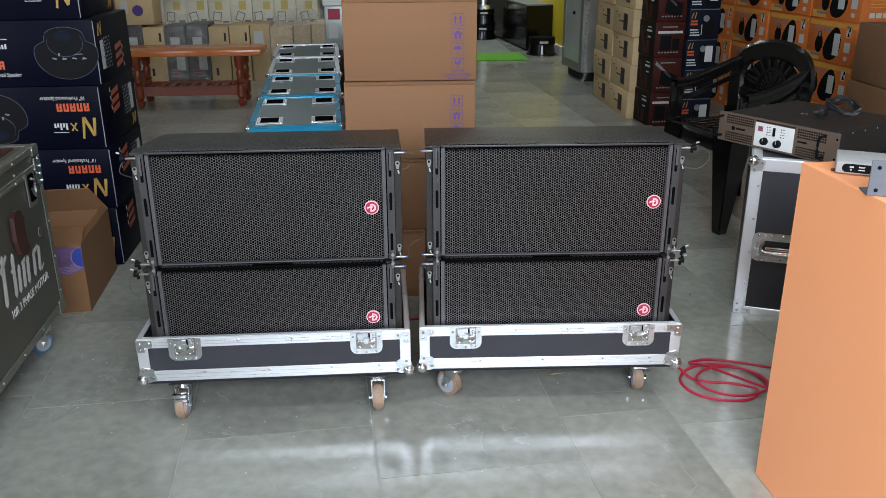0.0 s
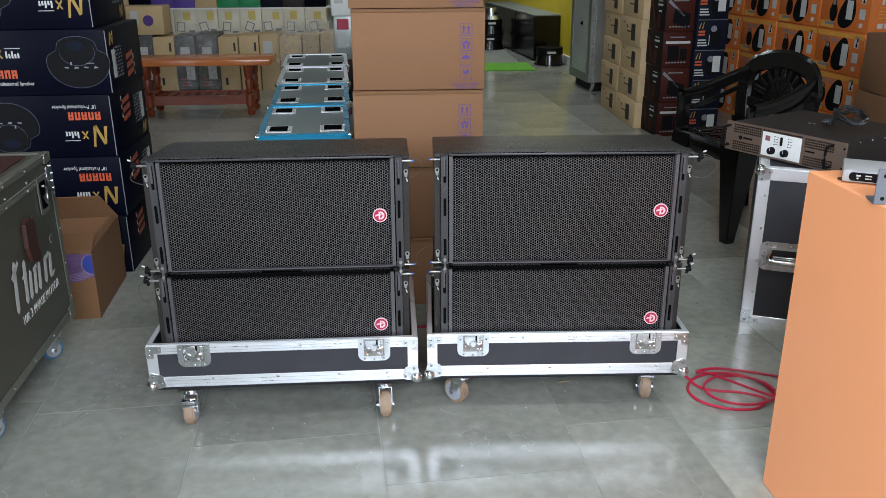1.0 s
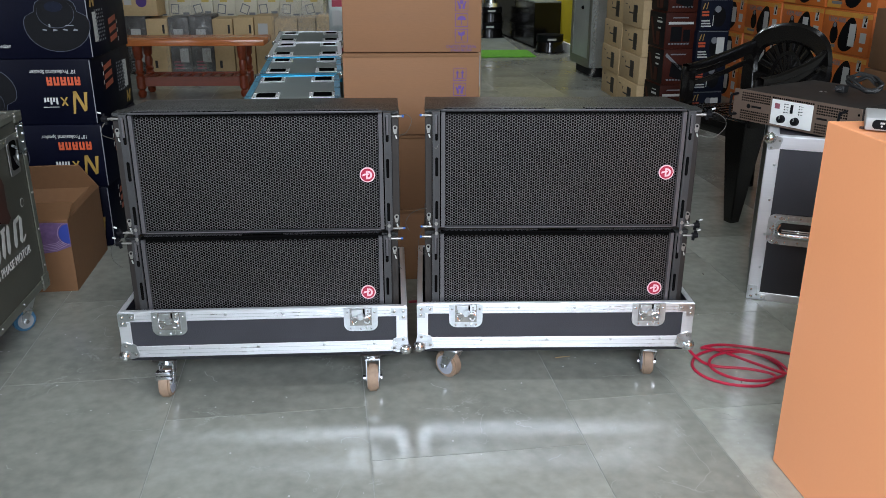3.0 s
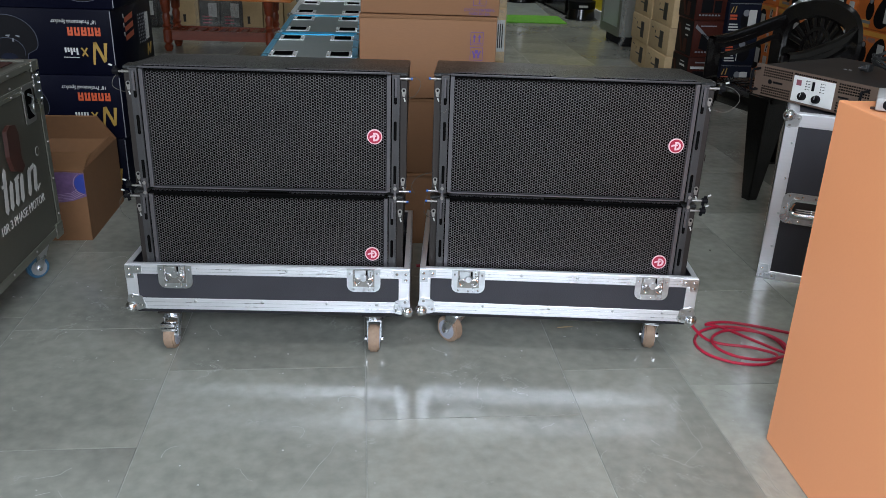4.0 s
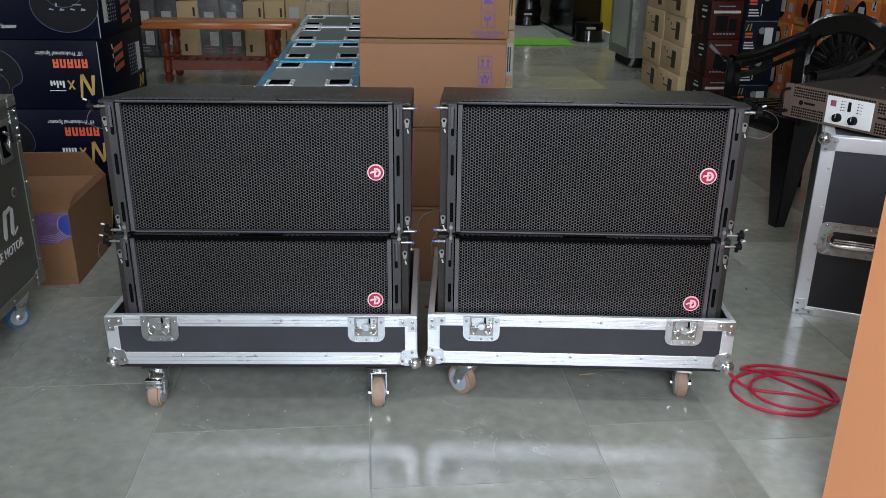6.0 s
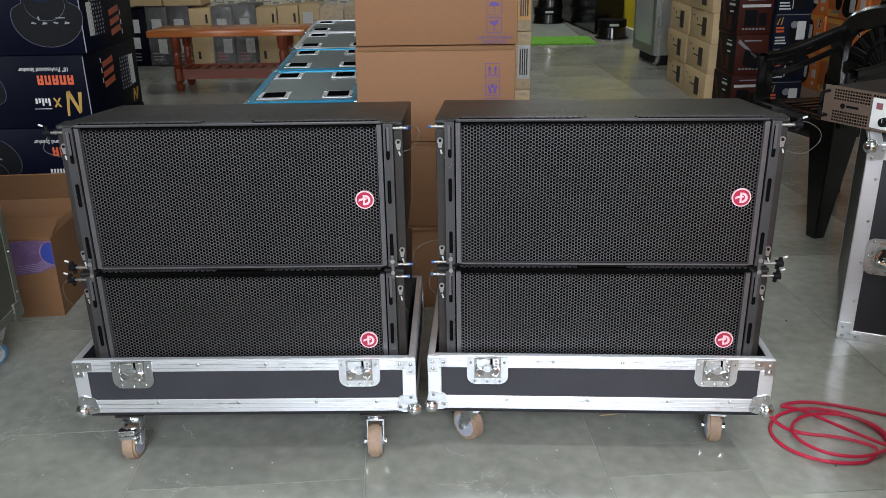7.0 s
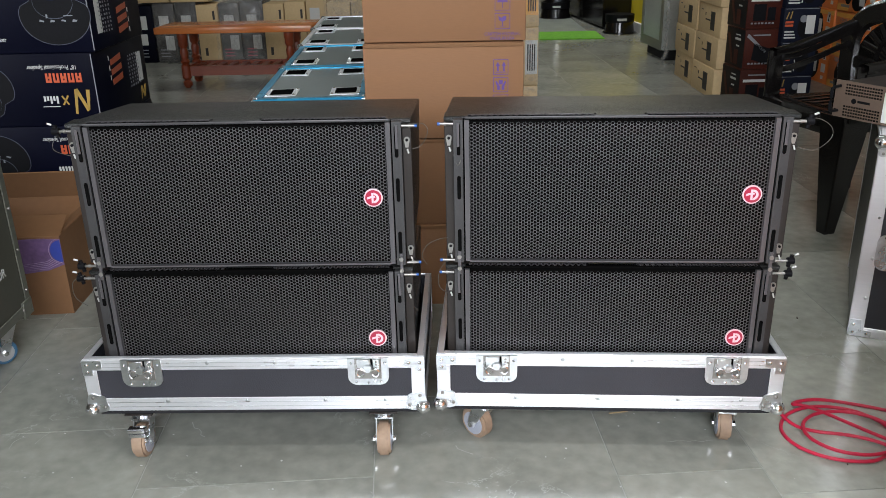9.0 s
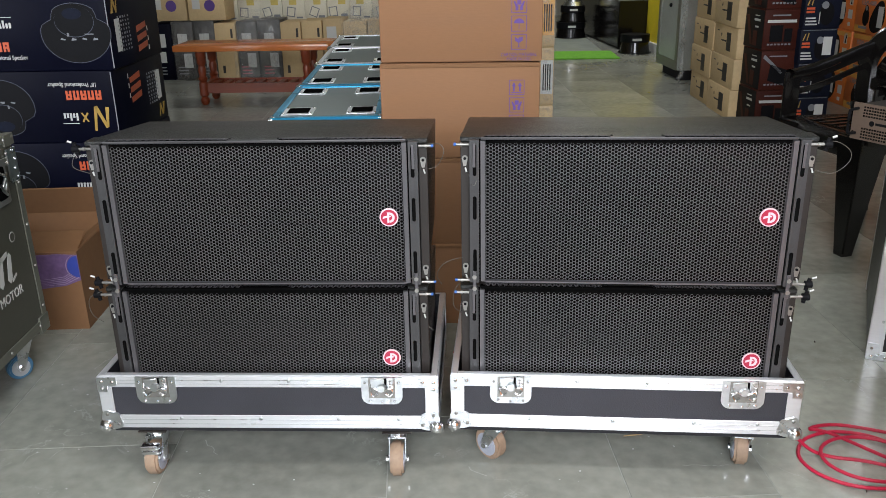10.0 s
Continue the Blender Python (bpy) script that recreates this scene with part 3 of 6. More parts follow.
def speaker_case(m, turns, label, width):
    """The wheeled lower half of a flight case: origin on the floor under the middle of its front."""
    root = thing("speaker_flight_case", m, label, "flight case", "speaker cases")
    w, d, z0, z1 = width / 2, CASE_D, CASE_Z0, CASE_Z1
    t = 0.009
    for nm, q in (("bottom_panel", (-w + 0.013, w - 0.013, 0.0125, d - 0.0125, z0 + 0.002, z0 + 0.012)), ("front_panel", (-w + 0.003, w - 0.003, 0.003, 0.003 + t, z0 + 0.003, z1 - 0.003)),
                  ("back_panel", (-w + 0.003, w - 0.003, d - 0.003 - t, d - 0.003, z0 + 0.003, z1 - 0.003)), ("side_panel", (-w + 0.003, -w + 0.003 + t, 0.0125, d - 0.0125, z0 + 0.003, z1 - 0.003)),
                  ("side_panel", (w - 0.003 - t, w - 0.003, 0.0125, d - 0.0125, z0 + 0.003, z1 - 0.003))):
        part(nm, B(*q), PANEL, root, "dark laminated plywood panel")
    part("lining", B(-w + 0.014, w - 0.014, 0.0135, d - 0.0135, z0 + 0.0122, z0 + 0.013), INNER, root)
    # base board
    part("base_board", B(-w + 0.02, w - 0.02, 0.006, d - 0.006, z0 - 0.011, z0 + 0.001), INNER, root)
    # aluminium edging
    e = 0.03

    def edge(x0, x1, y0, y1, za, zb):
        part("edging", B(x0, x1, y0, y1, za, zb, bevel=0.0012), ALU, root, "grooved aluminium edging")

    for ya, yb in ((-0.0005, 0.0025), (d - 0.0025, d + 0.0005)):
        edge(-w, w, ya, yb, z0, z0 + 0.033)
        edge(-w, w, ya, yb, z1 - 0.027, z1)
        edge(-w, -w + e, ya, yb, z0 + 0.0332, z1 - 0.0272)
        edge(w - e, w, ya, yb, z0 + 0.0332, z1 - 0.0272)
    for s in (-1, 1):
        a, b = sorted((s * w, s * (w - 0.0025)))
        edge(a, b, 0.0027, d - 0.0027, z0, z0 + 0.033)
        edge(a, b, 0.0027, d - 0.0027, z1 - 0.027, z1)
        a, b = sorted((s * (w - 0.0027), s * (w - 0.016)))
        edge(a, b, 0.0027, d - 0.0027, z1 - 0.002, z1 + 0.0015)
    edge(-w + 0.016, w - 0.016, 0.0027, 0.016, z1 - 0.002, z1 + 0.0015)
    # rivets along the front rails, and duller strips that put shade into grooves
    bm = bmesh.new()
    for zz in (z0 + 0.011, z0 + 0.022, z1 - 0.009, z1 - 0.018):
        box(bm, -w + 0.001, w - 0.001, -0.0009, -0.0004, zz - 0.0008, zz + 0.0008)
    part("groove", bm, ZINC, root)
    bm = bmesh.new()
    rivets(bm, [(x, -0.001, z0 + 0.025) for x in (-0.2, -0.02, 0.155, 0.29)] + [(x, -0.001, z1 - 0.01) for x in (-0.1, 0.05)], 0.0045)
    part("rivets", bm, ZINC, root, "", True)
    for s in (-1, 1):
        corner_ball(root, s * w, z0, -s, 1)
        bm = bmesh.new()
        prism(bm, [(0, 0), (-s * 0.044, 0), (-s * 0.044, -0.019), (-s * 0.022, -0.022), (-s * 0.022, -0.036), (0, -0.036)], 0.003)
        pl = part("corner_bracket", bm, ZINC, root, "riveted corner bracket")
        pl.matrix_basis = pose(s * w, -0.0032, z1 - 0.002)
        bm = bmesh.new()
        rivets(bm, [(-s * 0.011, -0.001, -0.01), (-s * 0.035, -0.001, -0.01), (-s * 0.011, -0.001, -0.027)], 0.0042)
        part("rivets", bm, CHROME, pl, "", True)
    latch(root, -w + 0.132, z1)
    latch(root, w - 0.124, z1)
    yf = turns[5]
    for (x, y), tn, br in zip(((-w + 0.105, yf), (w - 0.098, yf), (-w + 0.095, d - 0.06), (w - 0.095, d - 0.06)), turns, (turns[4], False, False, False)):
        caster(root, x, y, tn, z0 - 0.01, brake=br)
    return root


def stack(mx, my, yaw, turns, dx, words, width, outer, wires):
    m = pose(mx, my, 0, 0, 0, yaw)
    speaker_case(m, turns, "dark wheeled flight case with aluminium edging" + words, width)
    z = CASE_Z0 + 0.0132
    # the lower lip is coloured black for the shade between both speakers
    low = speaker(m @ pose(dx[0], 0.032, z), "black line array speaker standing in its open flight case", FOAM_AND_SHADE, outer)
    top = speaker(m @ pose(dx[1], 0.033, z + EL_H + 0.011), "black line array speaker stacked on another one", RIG, outer)
    for which, pts in wires:
        loop_wire(top if which else low, pts)


stack(-0.288, 2.0135, 1.64, (180, 182, 20, 200, True, 0.03), (0.006, 0.0125), ", braked caster at one end", 0.758, -1,
      ((1, [(0.35, 0.01, 0.3), (0.375, 0.03, 0.296), (0.385, 0.03, 0.28), (0.37, 0.03, 0.25), (0.34, 0.028, 0.242)]), (1, [(-0.352, 0.01, 0.298), (-0.37, 0.0, 0.285), (-0.376, 0.0, 0.26), (-0.345, 0.02, 0.24)]), (1, [(0.33, 0.024, 0.028), (0.318, -0.006, 0.018), (0.305, -0.006, 0.012)]), (0, [(-0.355, 0.0, 0.308), (-0.385, 0.0, 0.29), (-0.39, 0.01, 0.25), (-0.372, 0.02, 0.225)]), (0, [(0.34, 0.026, 0.24), (0.352, 0.02, 0.215), (0.362, 0.02, 0.205)])))
stack(0.492, 2.0325, -0.7, (48, -8, 150, 190, False, 0.05), (-0.001, 0.001), ", beside a red cable", 0.751, 1,
      ((1, [(0.352, 0.008, 0.3), (0.385, 0.01, 0.302), (0.412, 0.01, 0.285), (0.414, 0.01, 0.262), (0.39, 0.015, 0.238), (0.362, 0.02, 0.24), (0.342, 0.024, 0.25)]), (1, [(-0.335, 0.024, 0.045), (-0.36, 0.01, 0.05), (-0.39, 0.0, 0.04), (-0.404, 0.0, 0.015), (-0.395, 0.01, -0.01)]), (0, [(-0.352, 0.01, 0.32), (-0.366, 0.0, 0.3), (-0.366, 0.0, 0.265), (-0.345, 0.02, 0.24)]), (1, [(-0.338, 0.024, 0.24), (-0.326, -0.006, 0.215), (-0.318, -0.006, 0.225)])))
# ---- cartons in the middle ----


def carton_mesh(w, d, h, material, sag=0.003, name="board"):
    """A closed carton: slightly bulged box with soft edges and a taped top seam."""
    bm = bmesh.new()
    box(bm, -w / 2, w / 2, 0, d, 0, h, 0.004, 2)
    return mesh_of(name, bm, material, True)


def icon_set(parent, x, z, s, ink=PURPLE):
    """The row of handling marks, one above the other: arrows, a load in two palms, umbrella, glass."""
    def fr(cz):
        a, b, t = s / 2, s / 2, s * 0.035
        return [bar(-a, a, cz + b - t, cz + b), bar(-a, a, cz - b, cz - b + t), bar(-a, -a + t, cz - b + t, cz + b - t), bar(a - t, a, cz - b + t, cz + b - t)]
    shapes = []
    step = s * 1.17
    for k in range(4):
        shapes += fr(-k * step)
    for cx in (-0.2, 0.2):
        q = s
        shapes.append([(cx * q - 0.06 * q, -0.26 * q), (cx * q + 0.06 * q, -0.26 * q), (cx * q + 0.06 * q, 0.08 * q), (cx * q + 0.14 * q, 0.08 * q), (cx * q, 0.34 * q), (cx * q - 0.14 * q, 0.08 * q), (cx * q - 0.06 * q, 0.08 * q)])
    shapes.append(bar(-0.36 * s, 0.36 * s, -0.36 * s, -0.31 * s))
    c = -step
    shapes.append(bar(-0.13 * s, 0.13 * s, c + 0.02 * s, c + 0.3 * s))
    shapes.append([(-0.36 * s, c + 0.22 * s), (-0.26 * s, c + 0.22 * s), (-0.06 * s, c - 0.1 * s), (-0.06 * s, c - 0.34 * s), (-0.24 * s, c - 0.34 * s), (-0.24 * s, c - 0.12 * s)])
    shapes.append([(0.36 * s, c + 0.22 * s), (0.24 * s, c - 0.12 * s), (0.24 * s, c - 0.34 * s), (0.06 * s, c - 0.34 * s), (0.06 * s, c - 0.1 * s), (0.26 * s, c + 0.22 * s)])
    c = -2 * step
    shapes.append([(0.34 * s * math.cos(a), c + 0.02 * s + 0.3 * s * math.sin(a)) for a in (math.pi * i / 12 for i in range(13))])
    shapes.append(bar(-0.02 * s, 0.02 * s, c - 0.34 * s, c + 0.02 * s))
    c = -3 * step
    shapes.append([(0.26 * s, c + 0.34 * s), (0.04 * s, c + 0.3 * s), (-0.06 * s, c + 0.2 * s), (-0.26 * s, c + 0.34 * s), (-0.24 * s, c + 0.08 * s), (-0.03 * s, c - 0.04 * s), (-0.03 * s, c - 0.3 * s), (-0.18 * s, c - 0.34 * s), (0.18 * s, c - 0.34 * s), (0.03 * s, c - 0.3 * s), (0.03 * s, c - 0.04 * s), (0.24 * s, c + 0.08 * s)])
    return marks("handling_print", shapes, ink, parent, pose(x, 0, z), 0.0008, "violet printed handling symbols")


def tall_carton(x, y, z, yaw, w, d, h, words):
    root = thing("cardboard_carton", pose(x, y, z, 0, 0, yaw), words, "carton", "stack of brown cartons")
    b = new("board", carton_mesh(w, d, h, BROWN_CARD))
    b.parent = root
    flap = B(-w / 2 + 0.004, w / 2 - 0.004, -0.0025, 0.004, h - 0.012, h - 0.002, bevel=0.001)
    part("flap_edge", flap, CARD_DARK, root)
    icon_set(root, w / 2 - 0.066, h - 0.07, 0.043)
    for k, line in enumerate(("CARTON MATERIAL", "MADE IN USA")):
        writing("print", line, 0.0125, PURPLE, root, pose(w / 2 - 0.066, -0.0004, h - 0.256 - 0.012 * k), 0.9)
    return root


for k, (yw, dx, z0, hh) in enumerate(((2.5, 0.0, 0.0, 0.268), (0.5, 0.004, 0.27, 0.268), (1.4, -0.004, 0.54, 0.276), (0.6, 0.0, 0.819, 0.275), (1.2, -0.006, 1.096, 0.275))):
    tall_carton(0.109 + dx, 2.83 + 0.004 * (k % 2), z0, yw, 0.46, 0.42, hh, "plain brown cardboard carton with violet handling marks, in a stack")


# ---- row of flat flight cases with blue film on the rims ----


def lid_case(m, w, d, z1, rim, words):
    root = thing("flight_case", m, words, "flight case", "row of low flight cases")
    part("body", B(-w / 2 + 0.004, w / 2 - 0.004, 0.004, d - 0.004, 0.03, z1 - 0.002), GREY_PANEL, root)
    part("skid", B(-w / 2 + 0.03, w / 2 - 0.03, 0.03, d - 0.03, 0.0, 0.03), INNER, root)
    t = 0.022
    for a in ((-w / 2, w / 2, 0, t, z1 - 0.003, z1 + 0.003), (-w / 2, w / 2, d - t, d, z1 - 0.003, z1 + 0.003), (-w / 2, -w / 2 + t, t, d - t, z1 - 0.003, z1 + 0.003), (w / 2 - t, w / 2, t, d - t, z1 - 0.003, z1 + 0.003),
              (-w / 2, w / 2, -0.002, 0.003, z1 - 0.035, z1 - 0.0032), (-w / 2 - 0.001, -w / 2 + 0.003, 0.0032, d, z1 - 0.035, z1 - 0.0032)):
        part("edging", B(*a, bevel=0.001), rim, root)
    for x, y in ((-w / 2 + 0.075, 0.12), (w / 2 - 0.066, 0.12), (-w / 2 + 0.075, d - 0.13), (w / 2 - 0.066, d - 0.13)):
        p = part("caster_dish", B(-0.05, 0.05, -0.06, 0.06, z1 - 0.001, z1 + 0.0025, bevel=0.001), ALU, root, "riveted plate with a recess for a caster")
        p.matrix_basis = pose(x, y, 0)
        # a raised near-black plate; the recess's shade is only its colour
        part("recess", B(-0.034, 0.034, -0.042, 0.042, z1 + 0.0026, z1 + 0.0045), HOLE_SHADE, p)
        bm = bmesh.new()
        for sx in (-1, 1):
            for sy in (-1, 1):
                ball(bm, (sx * 0.043, sy * 0.051, z1 + 0.0025), 0.004, 8, 5)
        part("rivets", bm, CHROME, p, "", True)
    for x in (-w / 2, w / 2):
        for y in (0, d):
            bm = bmesh.new()
            ball(bm, (x * 0.985, y + (0.012 if y == 0 else -0.012), z1 - 0.006), 0.014, 14, 9)
            part("ball_corner", bm, CHROME, root, "polished steel ball corner", True)
    return root


for k, (lx, rx, y0, y1) in enumerate(((-0.498, -0.15, 2.975, 3.62), (-0.556, -0.2, 3.635, 4.25), (-0.626, -0.25, 4.265, 4.925), (-0.7, -0.304, 4.94, 5.58))):
    lid_case(pose((lx + rx) / 2, y0 + 0.005, 0, 0, 0, 5.4), rx - lx, y1 - y0, 0.632, BLUE_ALU if k < 2 else ALU,
             ("low grey flight case with blue-filmed aluminium rims, in a row" if k < 2 else "low grey flight case with bare aluminium rims, in a row"))

# ---- speaker cartons, grey motor case and open carton ----


def driver_shape(cx, cz, s):
    """The printed outline of a loudspeaker magnet and basket."""
    pts = []
    for i in range(40):
        a = 2 * math.pi * i / 40
        r = 0.5 - 0.1 * math.exp(-((a - math.pi * 0.5 - 0.95) ** 2) / 0.05) - 0.1 * math.exp(-((a - math.pi * 0.5 + 0.95) ** 2) / 0.05)
        pts.append((cx + s * 1.12 * r * math.cos(a), cz + s * 0.93 * r * math.sin(a)))
    return pts


def woofer_carton(x, y, z, yaw, flipped, top=False):
    w, d, h = 0.52, 0.5, 0.25
    root = thing("speaker_carton", pose(x, y, z, 0, 0, yaw), "navy speaker carton with gold and orange print" + (", stacked upside down" if flipped else ", in a stack"), "carton", "stack of navy speaker cartons")
    b = new("board", carton_mesh(w, d, h, NAVY))
    b.parent = root
    rot = pose(0, 0, h / 2, 0, 180 if flipped else 0, 0)

    def on_front(name, shapes, ink, off=0.0004, label=""):
        return marks(name, shapes, ink, root, pose(0, -off, 0) @ rot, 0.0006, label)

    cx = 0.145
    o = driver_shape(cx, 0.0, 0.21)
    on_front("picture_edge", [driver_shape(cx, 0.0, 0.214)], DIM_BLUE, 0.0002)
    on_front("speaker_picture", [o], BLACK_INK, 0.0009, "printed picture of a black speaker driver")
    on_front("magnet_rim", [disc(0.067, 30, cx, 0.04, 1.0, 0.8)], DIM_BLUE, 0.0013)
    on_front("magnet_picture", [disc(0.066, 30, cx, 0.0415, 1.0, 0.8)], BLACK_INK, 0.0017)
    on_front("magnet_cap", [disc(0.03, 20, cx - 0.004, 0.064, 1.1, 0.62)], NAVY_SIDE, 0.0023)
    for k in range(4):
        gx = cx - 0.055 + 0.037 * k
        on_front("picture_glint", [[(gx, -0.02 - 0.004 * (k % 2)), (gx + 0.016, -0.023), (gx + 0.018, -0.019), (gx + 0.004, -0.015)]], GREY_INK, 0.0024)
    on_front("picture_shine", [[(cx - 0.02, 0.066), (cx - 0.008, 0.07), (cx - 0.01, 0.074)], bar(cx - 0.03, cx - 0.024, -0.01, 0.002), bar(cx + 0.03, cx + 0.06, -0.005, -0.002)], GREY_INK, 0.0022)
    # gold zigzag mark, script bars, orange bar word, white line
    q = -0.19
    on_front("gold_mark", [[(q - 0.045, -0.0), (q - 0.032, -0.0), (q - 0.028, 0.07), (q - 0.036, 0.07)], [(q - 0.036, 0.07), (q - 0.026, 0.075), (q + 0.008, -0.002), (q - 0.004, -0.005)], [(q - 0.004, -0.005), (q + 0.008, -0.002), (q + 0.016, 0.082), (q + 0.008, 0.084)]], GOLD_INK)
    on_front("gold_mark_arms", [[(q + 0.03, 0.02), (q + 0.036, 0.018), (q + 0.056, 0.05), (q + 0.05, 0.052)], [(q + 0.031, 0.05), (q + 0.036, 0.052), (q + 0.058, 0.02), (q + 0.052, 0.018)]], GOLD_INK)
    on_front("script_print", [bar(q + 0.068 + 0.011 * i, q + 0.075 + 0.011 * i, 0.02, (0.046, 0.036, 0.046, 0.036, 0.038)[i]) for i in range(5)] + [bar(q + 0.066, q + 0.125, 0.055, 0.0575)], WHITE_INK)
    ow = []
    for i in range(5):
        bx = -0.215 + 0.026 * i
        ow += [bar(bx, bx + 0.0075, -0.058, -0.026), bar(bx + 0.013, bx + 0.0205, -0.058, -0.026), bar(bx + 0.0075, bx + 0.013, -0.034, -0.026)]
        if i % 2 == 0:
            ow.append(bar(bx + 0.0075, bx + 0.013, -0.047, -0.04))
    on_front("orange_print", ow, ORANGE_INK)
    t = writing("print", '18" Professional Speaker', 0.021, WHITE_INK, root, pose(0, -0.0008, 0) @ rot @ pose(-0.118, 0, -0.078), 0.82)
    # the side: specification lines, orange panels, white sticker
    side = pose(w / 2 + 0.0004, d / 2, h / 2, 0, 180 if flipped else 0, 90) if not flipped else pose(w / 2 + 0.0004, d / 2, h / 2, 0, 0, 90) @ pose(0, 0, 0, 0, 180, 0)
    rnd = random.Random(int(z * 100) + 5)
    lines = [bar(-0.17 + 0.024 * i, -0.17 + 0.024 * i + 0.005 + 0.009 * rnd.random(), 0.04 - 0.014 * j, 0.047 - 0.014 * j) for i in range(5) for j in range(9)]
    marks("specification_print", lines, GREY_INK, root, side, 0.0006)
    for j in range(3):
        marks("orange_panel", [[(0.0, 0.0 - 0.035 * j), (0.1, 0.012 - 0.035 * j), (0.1, -0.008 - 0.035 * j), (0.0, -0.022 - 0.035 * j)]], DULL_ORANGE, root, side, 0.0006)
    marks("white_sticker", [bar(-0.2, -0.155, 0.01 - 0.06, 0.06)], WHITE_INK, root, side @ pose(0, 0.0, -0.02), 0.0006, "white sticker")
    for j in range(3):
        marks("panel_end", [bar(0.108, 0.115, -0.005 - 0.035 * j, 0.012 - 0.035 * j)], WHITE_INK, root, side @ pose(0, 0.0, -0.02), 0.0006)
    marks("gold_side_mark", [[(-0.22, 0.06), (-0.2, 0.06), (-0.19, 0.105), (-0.2, 0.105)], [(-0.2, 0.105), (-0.185, 0.108), (-0.165, 0.062), (-0.175, 0.06)], [(-0.175, 0.06), (-0.165, 0.06), (-0.155, 0.11), (-0.162, 0.11)]], GOLD_INK, root, side, 0.0006)
    marks("worn_edge", [bar(-0.002, 0.0015, 0.006, h - 0.006)], GREY_INK, root, pose(w / 2 - 0.002, -0.0004, 0), 0.0005)
    return root


for k, (dx, yw, fl) in enumerate(((0.0, 3.5, True), (0.006, 3.0, True), (-0.002, 2.4, True), (0.012, 3.6, False), (-0.03, 4.4, True))):
    woofer_carton(-1.372 + dx, 3.214 + 0.003 * k, 0.2505 * k, yw, fl)


def motor_case():
    """Grey laminate flight case on blue casters: local +x face is the printed one."""
    yaw = 5.0
    root = thing("flight_case", pose(-1.072, 2.519, 0, 0, 0, yaw), "worn grey flight case on blue casters, white lettering on its side", "flight case")
    L, W, z0, z1, zs = 1.15, 0.62, 0.135, 0.686, 0.622
    part("body", B(-W, -0.004, -L, -0.004, z0, zs - 0.004), GREY_LAM, root)
    lid = part("lid", B(-W, -0.004, -L, -0.004, zs, z1 - 0.003), GREY_LAM, root, "shallow grey lid with a dusty brown top")
    part("lid_dust", B(-W + 0.05, -0.05, -L + 0.05, -0.05, z1 - 0.0025, z1 + 0.0005), RUST, lid)
    t = 0.024
    for a in ((-0.003, 0.0005, -L, 0.001, z0 - 0.002, z0 + t), (-0.003, 0.0005, -t, 0.001, z0 + t + 0.0005, zs - 0.012), (-0.003, 0.001, -L, 0.001, zs - 0.011, zs - 0.0005), (-0.003, 0.0012, -L, 0.001, zs, zs + 0.011),
              (-0.003, 0.0008, -L, 0.001, z1 - 0.018, z1), (-t, -0.0032, -L, 0.001, z1 - 0.003, z1 + 0.001), (-W, -t - 0.0005, -t, 0.001, z1 - 0.003, z1 + 0.001), (-W, -0.0035, -0.003, 0.0012, z0 - 0.002, z0 + t), (-t, -0.0035, -0.003, 0.0013, z0 + t + 0.0005, zs - 0.012)):
        part("edging", B(*a, bevel=0.0008), GREY_TRIM, root, "dull aluminium edging")
    bm = bmesh.new()
    for z in (z0 + 0.012, zs + 0.02, zs - 0.005, z1 - 0.009):
        for i in range(6):
            ball(bm, (0.001, -0.05 - 0.17 * i, z), 0.0045, 8, 5)
    for i in range(4):
        ball(bm, (0.001, -0.012, z0 + 0.06 + 0.12 * i), 0.0045, 8, 5)
    part("rivets", bm, TAB, root, "", True)
    # corner pieces
    for z in (z0 + 0.004, z1 - 0.01):
        c = part("corner_fitting", B(-0.004, 0.003, -0.05, 0.002, z - 0.018, min(z + 0.03, z1 + 0.002), bevel=0.001), GREY_TRIM, root, "", True)
        part("corner_knob", ball(bmesh.new(), (-0.008, -0.006, z), 0.0135, 14, 9), GREY_TRIM, c, "", True)
    # hinged hasp
    bm = bmesh.new()
    box(bm, -0.001, 0.004, -0.05, -0.003, zs - 0.06, zs + 0.03, 0.001)
    for k in range(4):
        cyl(bm, (0.004, -0.012 - 0.006 * (k % 2), zs - 0.05 + 0.024 * k), (0.007, -0.012 - 0.006 * (k % 2), zs - 0.05 + 0.024 * k), 0.004, n=8)
    part("corner_hasp", bm, ZINC, root, "riveted corner plate")
    la = part("latch", prism(bmesh.new(), rrect(0.075, 0.115, 0.008, 4), 0.003), TAB, root, "black and plated butterfly latch")
    la.matrix_basis = pose(0.002, -0.105, 0.575, 0, 0, 90)
    # latch recess drawn as a flat plate in painted shade
    part("recess", prism(bmesh.new(), rrect(0.05, 0.085, 0.01, 4), 0.002), HOLE_SHADE, la).matrix_basis = pose(0, -0.0018, 0)
    bm = bmesh.new()
    tube(bm, curve([(-0.012, -0.006, 0.03), (0.014, -0.007, 0.015), (-0.008, -0.007, -0.01), (0.012, -0.006, -0.032)], 6), 0.004, 7)
    tube(bm, curve([(-0.014, -0.006, 0.0), (0.0, -0.008, -0.02), (0.014, -0.006, 0.0)], 6), 0.004, 7)
    part("twist_key", bm, ZINC, la, "", True)
    # leather grip
    g = part("grip", prism(bmesh.new(), [(-0.04, 0.06), (-0.015, 0.072), (0.02, 0.066), (0.034, 0.04), (0.03, -0.03), (0.042, -0.06), (0.02, -0.072), (-0.03, -0.055), (-0.045, -0.01)], 0.012), RUST, root, "worn brown leather grip")
